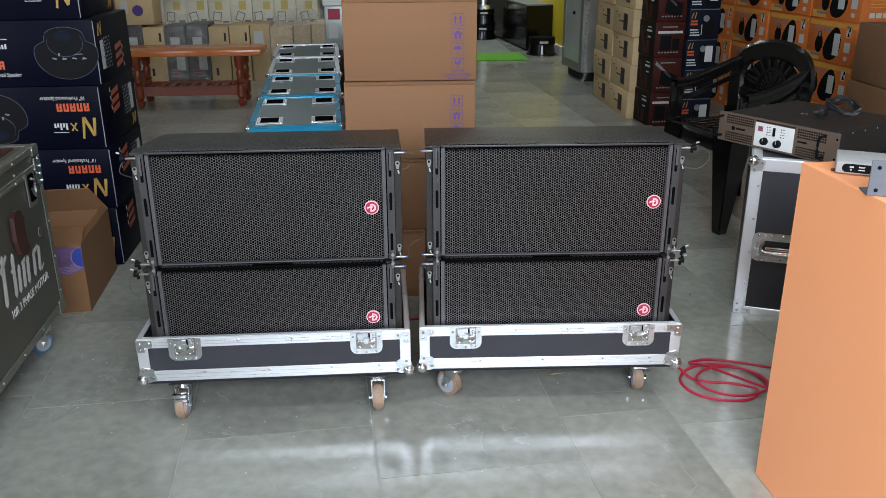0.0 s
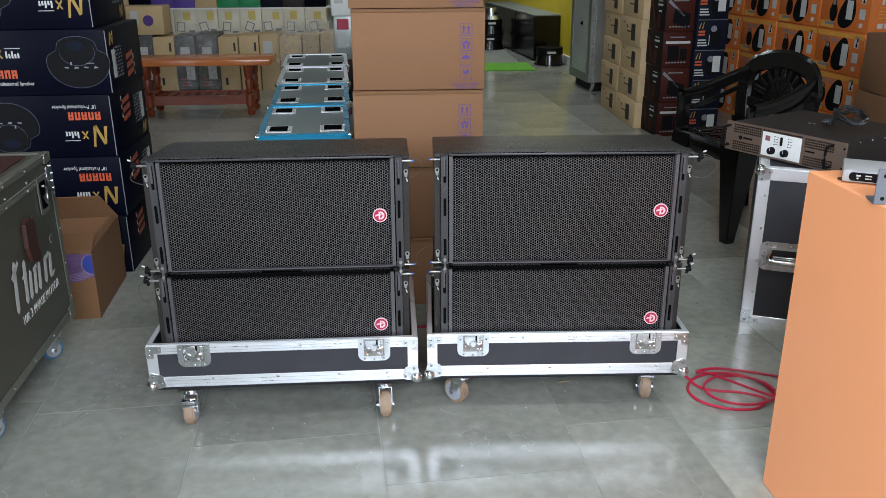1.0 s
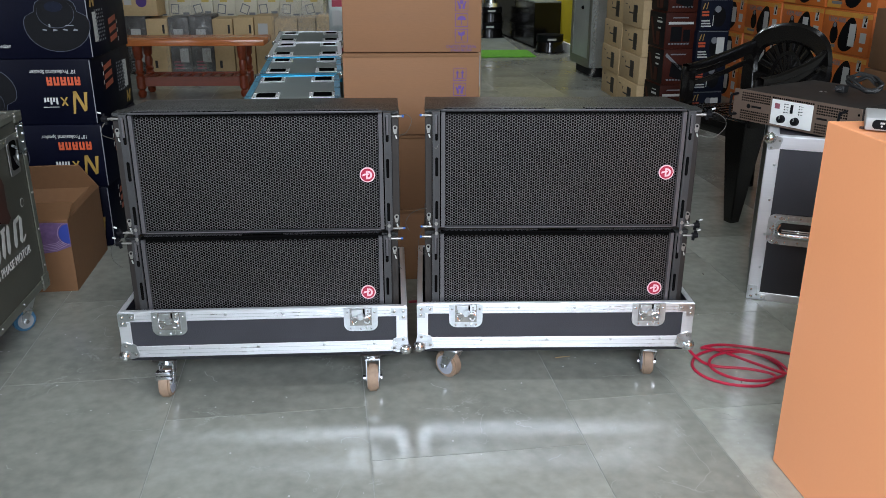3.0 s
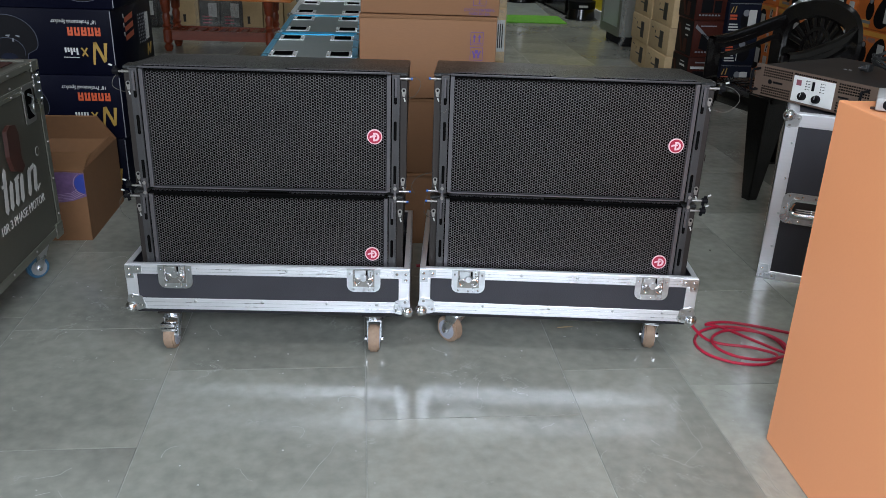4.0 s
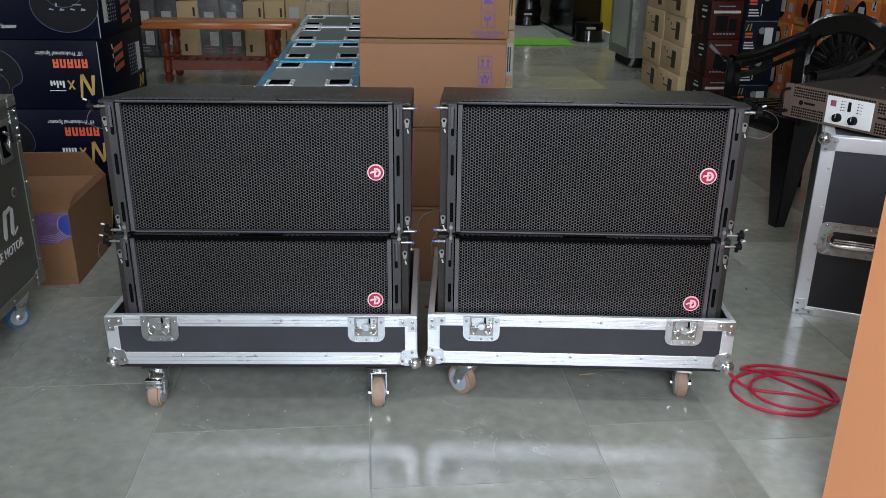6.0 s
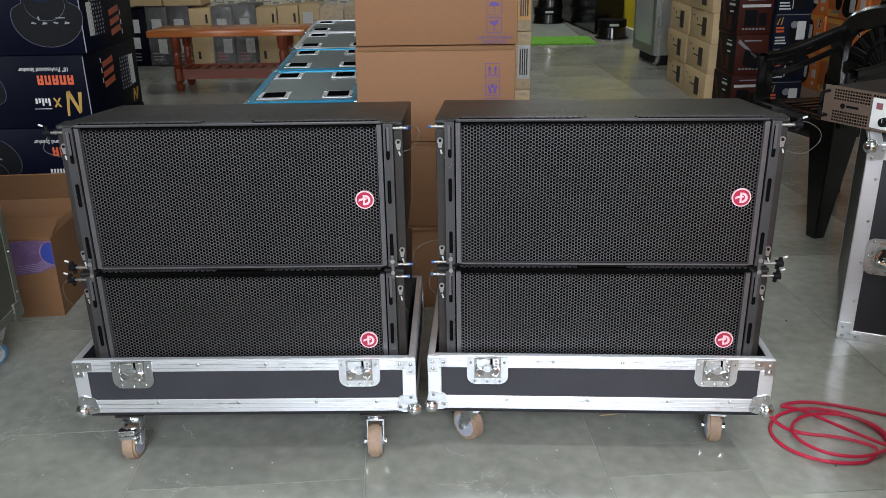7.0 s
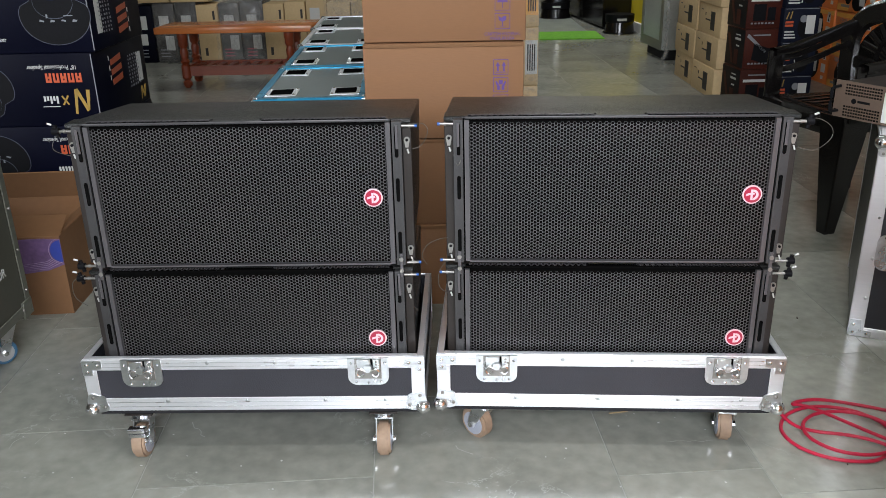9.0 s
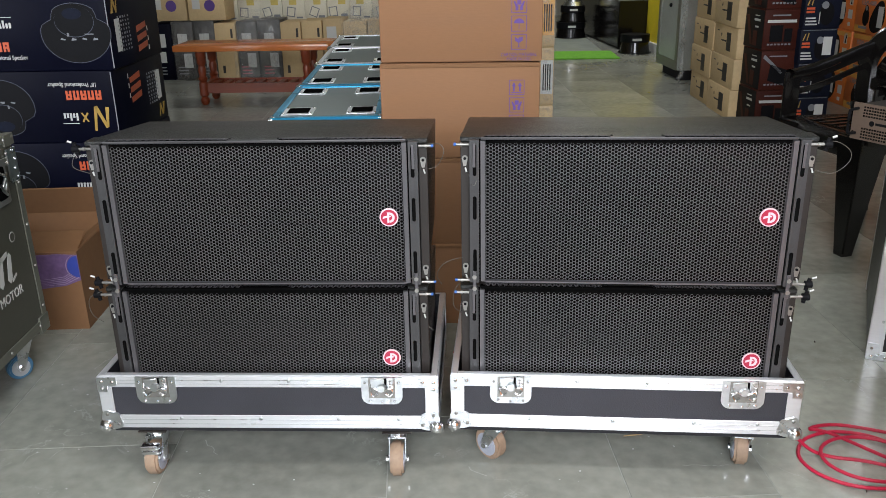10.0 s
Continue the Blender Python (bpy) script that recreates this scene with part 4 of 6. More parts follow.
    g.matrix_basis = pose(0.0125, -0.272, 0.482, 0, 0, 90)
    # lettering: heavy script strokes stand in for the maker's word
    f = pose(0.0008, -0.028, 0, 0, 0, 90)
    st = []
    for i, (yc, hh, lean) in enumerate(((-0.41, 0.15, 0.02), (-0.335, 0.13, 0.015), (-0.3, 0.085, 0.012), (-0.262, 0.08, 0.012), (-0.225, 0.085, 0.012), (-0.17, 0.085, 0.012), (-0.125, 0.08, 0.012))):
        b = 0.318
        st.append([(yc - 0.011, b + 0.012), (yc, b), (yc + 0.012, b + 0.01), (yc + 0.013 + lean, b + hh - 0.01), (yc + 0.003 + lean, b + hh), (yc - 0.009 + lean, b + hh - 0.014)])
    st += [[(-0.42, 0.43), (-0.36, 0.46), (-0.355, 0.45), (-0.41, 0.415)], [(-0.345, 0.405), (-0.31, 0.41), (-0.31, 0.4), (-0.345, 0.396)], [(-0.26, 0.4), (-0.228, 0.405), (-0.228, 0.393), (-0.26, 0.388)], [(-0.166, 0.395), (-0.118, 0.405), (-0.115, 0.393), (-0.165, 0.381)], [(-0.115, 0.325), (-0.09, 0.335), (-0.088, 0.329), (-0.113, 0.317)]]
    marks("painted_word", st, WHITE_INK, root, f, 0.0006, "white painted script strokes")
    a, b = disc(0.014, 20, -0.075, 0.43), disc(0.0115, 20, -0.075, 0.43)
    marks("painted_mark", [a], WHITE_INK, root, f, 0.0005)
    marks("painted_mark_field", [b], GREY_LAM, root, f @ pose(0, -0.0005, 0), 0.0005)
    writing("print", "10R 3 PHASE MOTOR", 0.036, WHITE_INK, root, f @ pose(-0.235, -0.001, 0.285), 0.95)
    for x, y in ((-0.05, -0.06), (-W + 0.07, -0.055), (-0.06, -0.55), (-W + 0.07, -0.55)):
        caster(root, x, y, 135 if y > -0.1 else 150, z0, 0.035, False, BLUE_PLASTIC, DEVICE_GREY, 0.026)


motor_case()


def open_carton():
    root = thing("open_carton", pose(-1.086, 2.758, 0, 0, 0, 6), "open brown cardboard carton with violet tape on its front", "carton")
    w, d, h, t = 0.44, 0.43, 0.262, 0.006
    for a in ((-w, 0, 0, t, 0.004, h), (-w, 0, d - t, d, 0.004, h), (-w, -w + t, t, d - t, 0.004, h), (-t, 0, t, d - t, 0.004, h)):
        part("wall_board", B(*a), CARD_DARK, root)
    part("base_board", B(-w, 0, 0, d, 0, 0.004), CARD_DARK, root)

    def flap(pts, name):
        bm = bmesh.new()
        a = [bm.verts.new(p) for p in pts]
        f = bm.faces.new(a)
        r = bmesh.ops.extrude_face_region(bm, geom=[f])
        bmesh.ops.translate(bm, verts=[v for v in r["geom"] if isinstance(v, bmesh.types.BMVert)], vec=(0.001, 0.004, 0.003))
        part(name, bm, CARD_DARK, root)

    flap([(-w, d - 0.004, h), (0, d - 0.004, h), (-0.05, d - 0.05, h + 0.1), (-w + 0.04, d - 0.05, h + 0.1)], "back_flap")
    flap([(-w, 0.002, h), (0, 0.002, h), (-0.012, 0.11, h + 0.03), (-w + 0.02, 0.11, h + 0.03)], "front_flap")
    flap([(-0.002, 0.02, h), (-0.002, d - 0.01, h), (-0.022, d - 0.03, h + 0.012), (-0.03, 0.17, h + 0.004)], "side_flap")
    marks("violet_tape", [[(-0.3, 0.148), (-0.12, 0.142), (-0.05, 0.15), (0.0, 0.168), (0.0, 0.252), (-0.06, 0.256), (-0.3, 0.25)]], mat("violet_film", (0.13, 0.075, 0.16), 0.3, var=0.4, scale=14), root, pose(0, 0, 0), 0.0008, "crumpled violet tape")
    marks("blue_dot", [[(0.034 * math.cos(a) - 0.002, 0.213 + 0.036 * math.sin(a)) for a in (math.pi * (0.5 + i / 14) for i in range(15))]], mat("blue_print", (0.025, 0.045, 0.26), 0.5), root, pose(0, -0.001, 0), 0.0006)
    crease = mat("pale_violet_crease", (0.3, 0.22, 0.33), 0.35)
    ring = [(0.039 * math.cos(a) - 0.002, 0.213 + 0.041 * math.sin(a)) for a in (math.pi * (0.5 + i / 14) for i in range(15))]
    marks("tape_ring", [ring + [(x * 0.93, z) for x, z in ring[::-1]]], crease, root, pose(0, -0.0009, 0), 0.0004)
    for k in range(5):
        marks("tape_crease", [[(-0.11 - 0.01 * k, 0.152 + 0.004 * k), (-0.05, 0.155 + 0.006 * k), (-0.004, 0.176 + 0.008 * k), (-0.004, 0.179 + 0.008 * k), (-0.05, 0.157 + 0.006 * k)]], crease, root, pose(0, -0.001, 0), 0.0004)


open_carton()

# ---- rack case with the amplifier, chair, orange cabinet ----


def rack_case():
    root = thing("rack_flight_case", pose(1.268, 2.628, 0, 0, 0, -22), "dark blue-black rack flight case with aluminium edges", "flight case")
    w, d, h = 0.53, 0.56, 0.574
    part("body", B(0.004, w - 0.004, 0.004, d - 0.004, 0.002, h - 0.003), PANEL, root)
    part("polished_side", B(-0.0005, 0.0035, 0.03, d - 0.03, 0.03, h - 0.03), mat("dark_green_film", (0.006, 0.008, 0.006), 0.3, var=0.3, spec=0.2), root, "glossy dark side panel")
    t = 0.04
    for a in ((0, t, -0.001, 0.004, 0, h), (w - t, w, -0.001, 0.004, 0, h), (t, w - t, -0.001, 0.004, 0, 0.028), (t, w - t, -0.001, 0.004, h - t, h),
              (-0.001, 0.004, 0.0045, 0.014, 0, h), (-0.001, 0.004, d - 0.01, d, 0, h), (-0.001, 0.004, 0.0145, d - 0.0105, h - 0.012, h), (0.0045, w, 0.0045, 0.035, h - 0.003, h + 0.002), (0.0045, 0.035, 0.0355, d, h - 0.003, h + 0.002)):
        part("edging", B(*a, bevel=0.001), ALU, root, "grooved aluminium edging")
    bm = bmesh.new()
    for z in (0.12, 0.24, 0.36, 0.48):
        ball(bm, (0.03, -0.001, z), 0.0045, 8, 5)
    part("rivets", bm, ZINC, root, "", True)
    corner_ball(root, 0, h, 1, -1, 0.0195)
    bm = bmesh.new()
    prism(bm, [(0, 0), (0.06, 0), (0.06, 0.018), (0.034, 0.02), (0.03, 0.05), (0, 0.05)], 0.003)
    pl = part("corner_bracket", bm, ZINC, root, "riveted corner bracket")
    pl.matrix_basis = pose(0.0, -0.004, 0.002)
    bm = bmesh.new()
    rivets(bm, [(0.012, -0.001, 0.01), (0.048, -0.001, 0.01), (0.012, -0.001, 0.035)], 0.0045)
    part("rivets", bm, CHROME, pl, "", True)
    # dished handle
    hd = part("handle_dish", prism(bmesh.new(), rrect(0.2, 0.105, 0.024, 6), 0.003), ZINC, root, "recessed plated spring handle")
    hd.matrix_basis = pose(0.135, -0.004, 0.262)
    part("recess", prism(bmesh.new(), rrect(0.15, 0.066, 0.016, 5), 0.0015), STEEL, hd).matrix_basis = pose(0, -0.001, 0)
    # shade inside the handle dish, put in as a darker plate
    part("recess_shade", prism(bmesh.new(), rrect(0.13, 0.05, 0.012, 5), 0.001), AMP_BODY, hd).matrix_basis = pose(0, -0.0016, 0)
    bm = bmesh.new()
    tube(bm, curve([(-0.062, -0.004, 0.02), (-0.06, -0.012, -0.012), (0.06, -0.012, -0.012), (0.062, -0.004, 0.02)], 6), 0.006, 8)
    for k in range(4):
        box(bm, -0.055, 0.055, -0.016, -0.008, -0.02 + 0.007 * k, -0.015 + 0.007 * k, 0.001)
    part("grip", bm, CHROME, hd, "", True)
    bm = bmesh.new()
    rivets(bm, [(x, -0.001, z) for x in (-0.08, -0.04, 0.0, 0.04, 0.08) for z in (-0.043, 0.043)] + [(-0.09, -0.001, 0), (0.09, -0.001, 0)], 0.0042)
    part("rivets", bm, CHROME, hd, "", True)


rack_case()


def amplifier():
    root = thing("power_amplifier", pose(1.252, 2.918, 0.578, 0, 0, -59.7), "bronze-fronted rack amplifier with a white control panel", "amplifier")
    w, d, h = 0.483, 0.42, 0.106
    f = 0.02
    part("case", B(f, w - f, 0.004, d, 0.003, h - 0.002, bevel=0.002), AMP_BODY, root, "dark painted steel case")
    part("front_panel", B(0, w, -0.002, 0.004, 0, h, bevel=0.001), AMP_FACE, root, "bronze front panel")
    # vents are near-black squares on the panel, with their inner shade as colour
    for zone in ((0.035, 0.15, 0.068, 0.1), (0.035, 0.15, 0.006, 0.034), (0.33, 0.435, 0.066, 0.1), (0.33, 0.435, 0.006, 0.04), (0.16, 0.32, 0.094, 0.1)):
        bm = bmesh.new()
        x = zone[0]
        while x < zone[1]:
            z = zone[2]
            while z < zone[3]:
                box(bm, x, x + 0.0055, -0.0028, -0.002, z, z + 0.005)
                z += 0.0085
            x += 0.0085
        tagged(part("vent_grid", bm, HOLE_SHADE, root), kind="stuff")
    p = part("control_panel", B(0.16, 0.318, -0.0045, -0.002, 0.008, 0.092, bevel=0.001), WHITE, root, "white control panel")
    for x in (0.206, 0.26):
        bm = bmesh.new()
        cyl(bm, (x, -0.0045, 0.03), (x, -0.018, 0.03), 0.0135, 0.012, 20)
        k = part("knob", bm, BLACK_INK, p, "black rotary knob", True)
        part("pointer", B(x - 0.001, x + 0.001, -0.0188, -0.018, 0.03, 0.041), WHITE_INK, k)
    part("display", B(0.174, 0.193, -0.0055, -0.0045, 0.062, 0.08), mat("dim_red_display", (0.25, 0.08, 0.1), 0.3), p)
    part("switch", B(0.236, 0.245, -0.009, -0.0045, 0.054, 0.083, bevel=0.001), BLACK_INK, p)
    for j in range(4):
        for x in (0.212, 0.268):
            part("indicator", cyl(bmesh.new(), (x, -0.0045, 0.054 + 0.009 * j), (x, -0.0058, 0.054 + 0.009 * j), 0.0022, n=8), BLACK_INK, p)
            part("indicator_print", B(x + 0.005, x + 0.014, -0.0052, -0.0046, 0.0535 + 0.009 * j, 0.055 + 0.009 * j), BLACK_INK, p)
    marks("maker_mark", [disc(0.008, 16, 0.066, 0.052), bar(0.078, 0.118, 0.049, 0.056)], BLACK_INK, root, pose(0, -0.0022, 0), 0.0006)
    marks("model_print", [bar(0.333, 0.37, 0.05, 0.056)], BLACK_INK, root, pose(0, -0.0022, 0), 0.0006)
    for x in (0.016, w - 0.052):
        bm = bmesh.new()
        tube(bm, curve([(x, 0.0, 0.018), (x, -0.03, 0.02), (x, -0.036, 0.03), (x, -0.036, 0.078), (x, -0.03, 0.088), (x, 0.0, 0.09)], 5), 0.0045, 8)
        part("rack_handle", bm, BLACK_INK, root, "black bow handle", True)
    # mounting holes are discs coloured as dark as their shade
    bm = bmesh.new()
    for x in (0.008, w - 0.008):
        for z in (0.02, 0.086):
            cyl(bm, (x, -0.002, z), (x, -0.0032, z), 0.0038, n=10)
    part("mounting_holes", bm, HOLE_SHADE, root)
    bm = bmesh.new()
    for i in range(6):
        ball(bm, (w - f + 0.0005, 0.03 + 0.07 * i, h - 0.012), 0.0028, 8, 5)
    for x, y in ((0.2, 0.2), (0.215, 0.205)):
        ball(bm, (x, y, h - 0.0015), 0.004, 8, 5, (1.6, 1, 0.5))
    part("case_screws", bm, ZINC, root, "", True)
    # its coiled mains cable lies on top
    m = root.matrix_basis
    cord = thing("mains_cable", m @ pose(0.33, 0.24, h + 0.004), "coiled black mains cable with its plug, on the amplifier", "cable")
    rnd = random.Random(3)
    pts = []
    for i in range(44):
        a = 2 * math.pi * i / 11
        r = 0.032 + 0.012 * rnd.random()
        pts.append((r * 1.5 * math.cos(a), r * 0.75 * math.sin(a), 0.006 + 0.05 * abs(math.sin(a * 0.5 + 0.5)) * (0.5 + 0.5 * rnd.random()) + 0.0003 * i))
    part("cord", tube(bmesh.new(), curve(pts, 4), 0.0045, 7), CABLE_BLACK, cord, "", True)
    bm = bmesh.new()
    box(bm, -0.075, -0.04, -0.05, -0.02, 0.0, 0.026, 0.005, 2)
    box(bm, -0.07, -0.045, -0.056, -0.05, 0.004, 0.022, 0.002)
    pg = part("plug", bm, CABLE_BLACK, cord, "", True)
    bm = bmesh.new()
    for x in (-0.066, -0.056, -0.05):
        cyl(bm, (x, -0.056, 0.013), (x, -0.072, 0.013), 0.002, n=8)
    part("plug_pins", bm, CHROME, pg)


amplifier()


def armchair():
    """A moulded plastic armchair, front towards local -y."""
    root = thing("plastic_armchair", pose(1.455, 3.705, 0, 0, 0, -69.5), "black moulded plastic armchair with a fan-patterned back", "chair")
    sw, sd, sz = 0.225, 0.4, 0.45
    # seat: dished sheet with a rolled front
    bm = bmesh.new()
    nx, ny = 14, 14
    grid = []
    for j in range(ny + 1):
        v = j / ny
        row = []
        for i in range(nx + 1):
            u = i / nx * 2 - 1
            x = u * (sw - 0.02 * v)
            y = v * sd
            z = sz - 0.018 * (1 - u * u) * math.sin(math.pi * min(1, v * 1.1)) - 0.015 * v - 0.05 * max(0, 0.12 - v) ** 2 / 0.0144
            row.append(bm.verts.new((x, y, z)))
        grid.append(row)
    for j in range(ny):
        for i in range(nx):
            bm.faces.new((grid[j][i], grid[j][i + 1], grid[j + 1][i + 1], grid[j + 1][i]))
    bmesh.ops.solidify(bm, geom=list(bm.faces), thickness=0.006)
    part("seat", bm, PLASTIC, root, "", True)
    bm = bmesh.new()
    for i in range(7):
        x = -0.15 + 0.05 * i
        box(bm, x - 0.009, x + 0.009, 0.09, 0.36, sz - 0.012, sz - 0.0075, 0.002)
    part("seat_slats", bm, PLASTIC, root, "", True)
    part("apron", B(-sw, sw, 0.0, 0.012, sz - 0.09, sz - 0.03, bevel=0.004, seg=2), PLASTIC, root, "", True)
    for s in (-1, 1):
        part("side_rail", B(min(s * sw, s * (sw - 0.012)), max(s * sw, s * (sw - 0.012)), 0.012, sd, sz - 0.075, sz - 0.02, bevel=0.004, seg=2), PLASTIC, root, "", True)

    def channel_leg(p, q, wa, wb, toward):
        """An angled, tapering leg of L section."""
        p, q = Vector(p), Vector(q)
        bm = bmesh.new()
        for ax in ((1, 0, 0), (0, 1, 0)):
            e = Vector(ax) * (toward[0] if ax[0] else toward[1])
            o = Vector((0, toward[1], 0)) if ax[0] else Vector((toward[0], 0, 0))
            vs = []
            for c, w in ((p, wa), (q, wb)):
                for k in (0, 1):
                    for t in (0, 0.006):
                        vs.append(bm.verts.new(c + e * w * k + o * t))
            for f in ((0, 1, 3, 2), (4, 6, 7, 5), (0, 4, 5, 1), (2, 3, 7, 6), (0, 2, 6, 4), (1, 5, 7, 3)):
                bm.faces.new([vs[i] for i in f])
        box(bm, min(q.x, q.x + toward[0] * wb), max(q.x, q.x + toward[0] * wb), min(q.y, q.y + toward[1] * wb), max(q.y, q.y + toward[1] * wb), q.z, q.z + 0.012)
        bmesh.ops.recalc_face_normals(bm, faces=bm.faces)
        return part("leg", bm, PLASTIC, root)

    for s in (-1, 1):
        channel_leg((s * (sw + 0.01), -0.005, sz - 0.01), (s * (sw + 0.03), -0.035, 0.0), 0.125, 0.045, (-s, 1))
        channel_leg((s * (sw - 0.005), sd + 0.02, sz + 0.04), (s * (sw + 0.015), sd + 0.09, 0.0), 0.085, 0.05, (-s, -1))
    # arms: a flat band that climbs from the front post into the back
    for s in (-1, 1):
        x = s * (sw + 0.02)
        top = curve([(x, 0.035, 0.625), (x + s * 0.004, 0.12, 0.634), (x + s * 0.004, 0.21, 0.657), (x, 0.3, 0.684), (x - s * 0.015, 0.38, 0.714), (x - s * 0.03, 0.42, 0.73)], 6)
        bm = bmesh.new()
        prev = None
        for i, p in enumerate(top):
            f = i / (len(top) - 1)
            wd = 0.05 - 0.02 * f
            ring = [bm.verts.new(p + Vector((a * wd / 2, 0, b))) for a, b in ((-1, -0.004), (-0.9, 0.006), (0, 0.011), (0.9, 0.006), (1, -0.004), (0.9, -0.022), (0.7, -0.022), (0.7, -0.004), (-0.7, -0.004), (-0.7, -0.022), (-0.9, -0.022))]
            if prev:
                for k in range(len(ring)):
                    bm.faces.new((prev[k], prev[(k + 1) % len(ring)], ring[(k + 1) % len(ring)], ring[k]))
            prev = ring
        part("armrest", bm, PLASTIC, root, "", True)
        # front post and ribs under the arm
        bm = bmesh.new()
        box(bm, min(x, x - s * 0.012), max(x, x - s * 0.012), 0.01, 0.085, sz - 0.03, 0.624, 0.004, 2)
        part("arm_post", bm, PLASTIC, root, "", True)
        for k, (za, zb) in enumerate(((0.586, 0.685), (0.54, 0.637))):
            pts = curve([(x, 0.05, za), (x, 0.14, za + 0.012), (x, 0.25, za + 0.04), (x - s * 0.012, 0.34, za + 0.075), (x - s * 0.025, 0.4, zb)], 5)
            bm = bmesh.new()
            for a, b in zip(pts, pts[1:]):
                vs = [bm.verts.new(q + Vector((dx, 0, dz))) for q in (a, b) for dx in (-0.005, 0.005) for dz in (-0.012, 0.011)]
                for f in ((0, 1, 5, 4), (2, 6, 7, 3), (0, 4, 6, 2), (1, 3, 7, 5)):
                    bm.faces.new([vs[i] for i in f])
            part("arm_rib", bm, PLASTIC, root, "curved rib under the arm", True)
    # back: arched frame with a fan of splats
    yb = sd

    def bk(x, z):
        return (x, yb + 0.0 + (z - sz) * 0.1 - 0.25 * x * x, z)

    def band(pts, half, th, name, label=""):
        """A bent strip in the plane of the back."""
        bm = bmesh.new()
        prev = None
        k = len(pts)
        for i, (px, pz) in enumerate(pts):
            ax, az = pts[max(i - 1, 0)]
            bx, bz = pts[min(i + 1, k - 1)]
            t = Vector((bx - ax, bz - az)).normalized()
            nx_, nz_ = -t.y, t.x
            ring = []
            for sgn, dy in ((1, 0), (0.7, -th), (-0.7, -th), (-1, 0), (0, th * 0.6)):
                q = bk(px + nx_ * half * sgn, pz + nz_ * half * sgn)
                ring.append(bm.verts.new((q[0], q[1] + dy, q[2])))
            if prev:
                for j in range(5):
                    bm.faces.new((prev[j], prev[(j + 1) % 5], ring[(j + 1) % 5], ring[j]))
            prev = ring
        part(name, bm, PLASTIC, root, label, True)

    arch = [(v.x, v.y) for v in curve([(-0.2, sz - 0.02, 0), (-0.222, 0.57, 0), (-0.222, 0.675, 0), (-0.16, 0.752, 0), (0, 0.783, 0), (0.16, 0.752, 0), (0.222, 0.675, 0), (0.222, 0.58, 0), (0.2, sz - 0.02, 0)], 6)]
    band(arch, 0.046, 0.013, "back_frame", "arched back frame")
    band([(-0.2, 0.565), (-0.1, 0.555), (0, 0.552), (0.1, 0.555), (0.2, 0.565)], 0.028, 0.01, "lower_back_rail")
    bm = bmesh.new()
    fan = [bk(0.2 * math.cos(math.pi * i / 16), 0.56 + 0.19 * math.sin(math.pi * i / 16)) for i in range(17)]
    vs = [bm.verts.new((x, y + 0.004, z)) for x, y, z in fan]
    mid = bm.verts.new((0, bk(0, 0.6)[1] + 0.004, 0.575))
    for p, q in zip(vs, vs[1:]):
        bm.faces.new((mid, p, q))
    bmesh.ops.solidify(bm, geom=list(bm.faces), thickness=0.004)
    part("back_panel", bm, PLASTIC, root, "", True)
    for k in range(9):
        a = math.pi * (0.1 + 0.8 * k / 8)
        q = (0.175 * math.cos(a), 0.59 + 0.155 * math.sin(a))
        band([(0.03 * math.cos(a), 0.58 + 0.02 * math.sin(a)), ((0.03 * math.cos(a) + q[0]) / 2, (0.6 + q[1]) / 2), q], 0.014, 0.0025, "back_splat")
    band([(0.085 * math.cos(math.pi * i / 12), 0.585 + 0.11 * math.sin(math.pi * i / 12)) for i in range(13)], 0.012, 0.006, "fan_arc")


armchair()


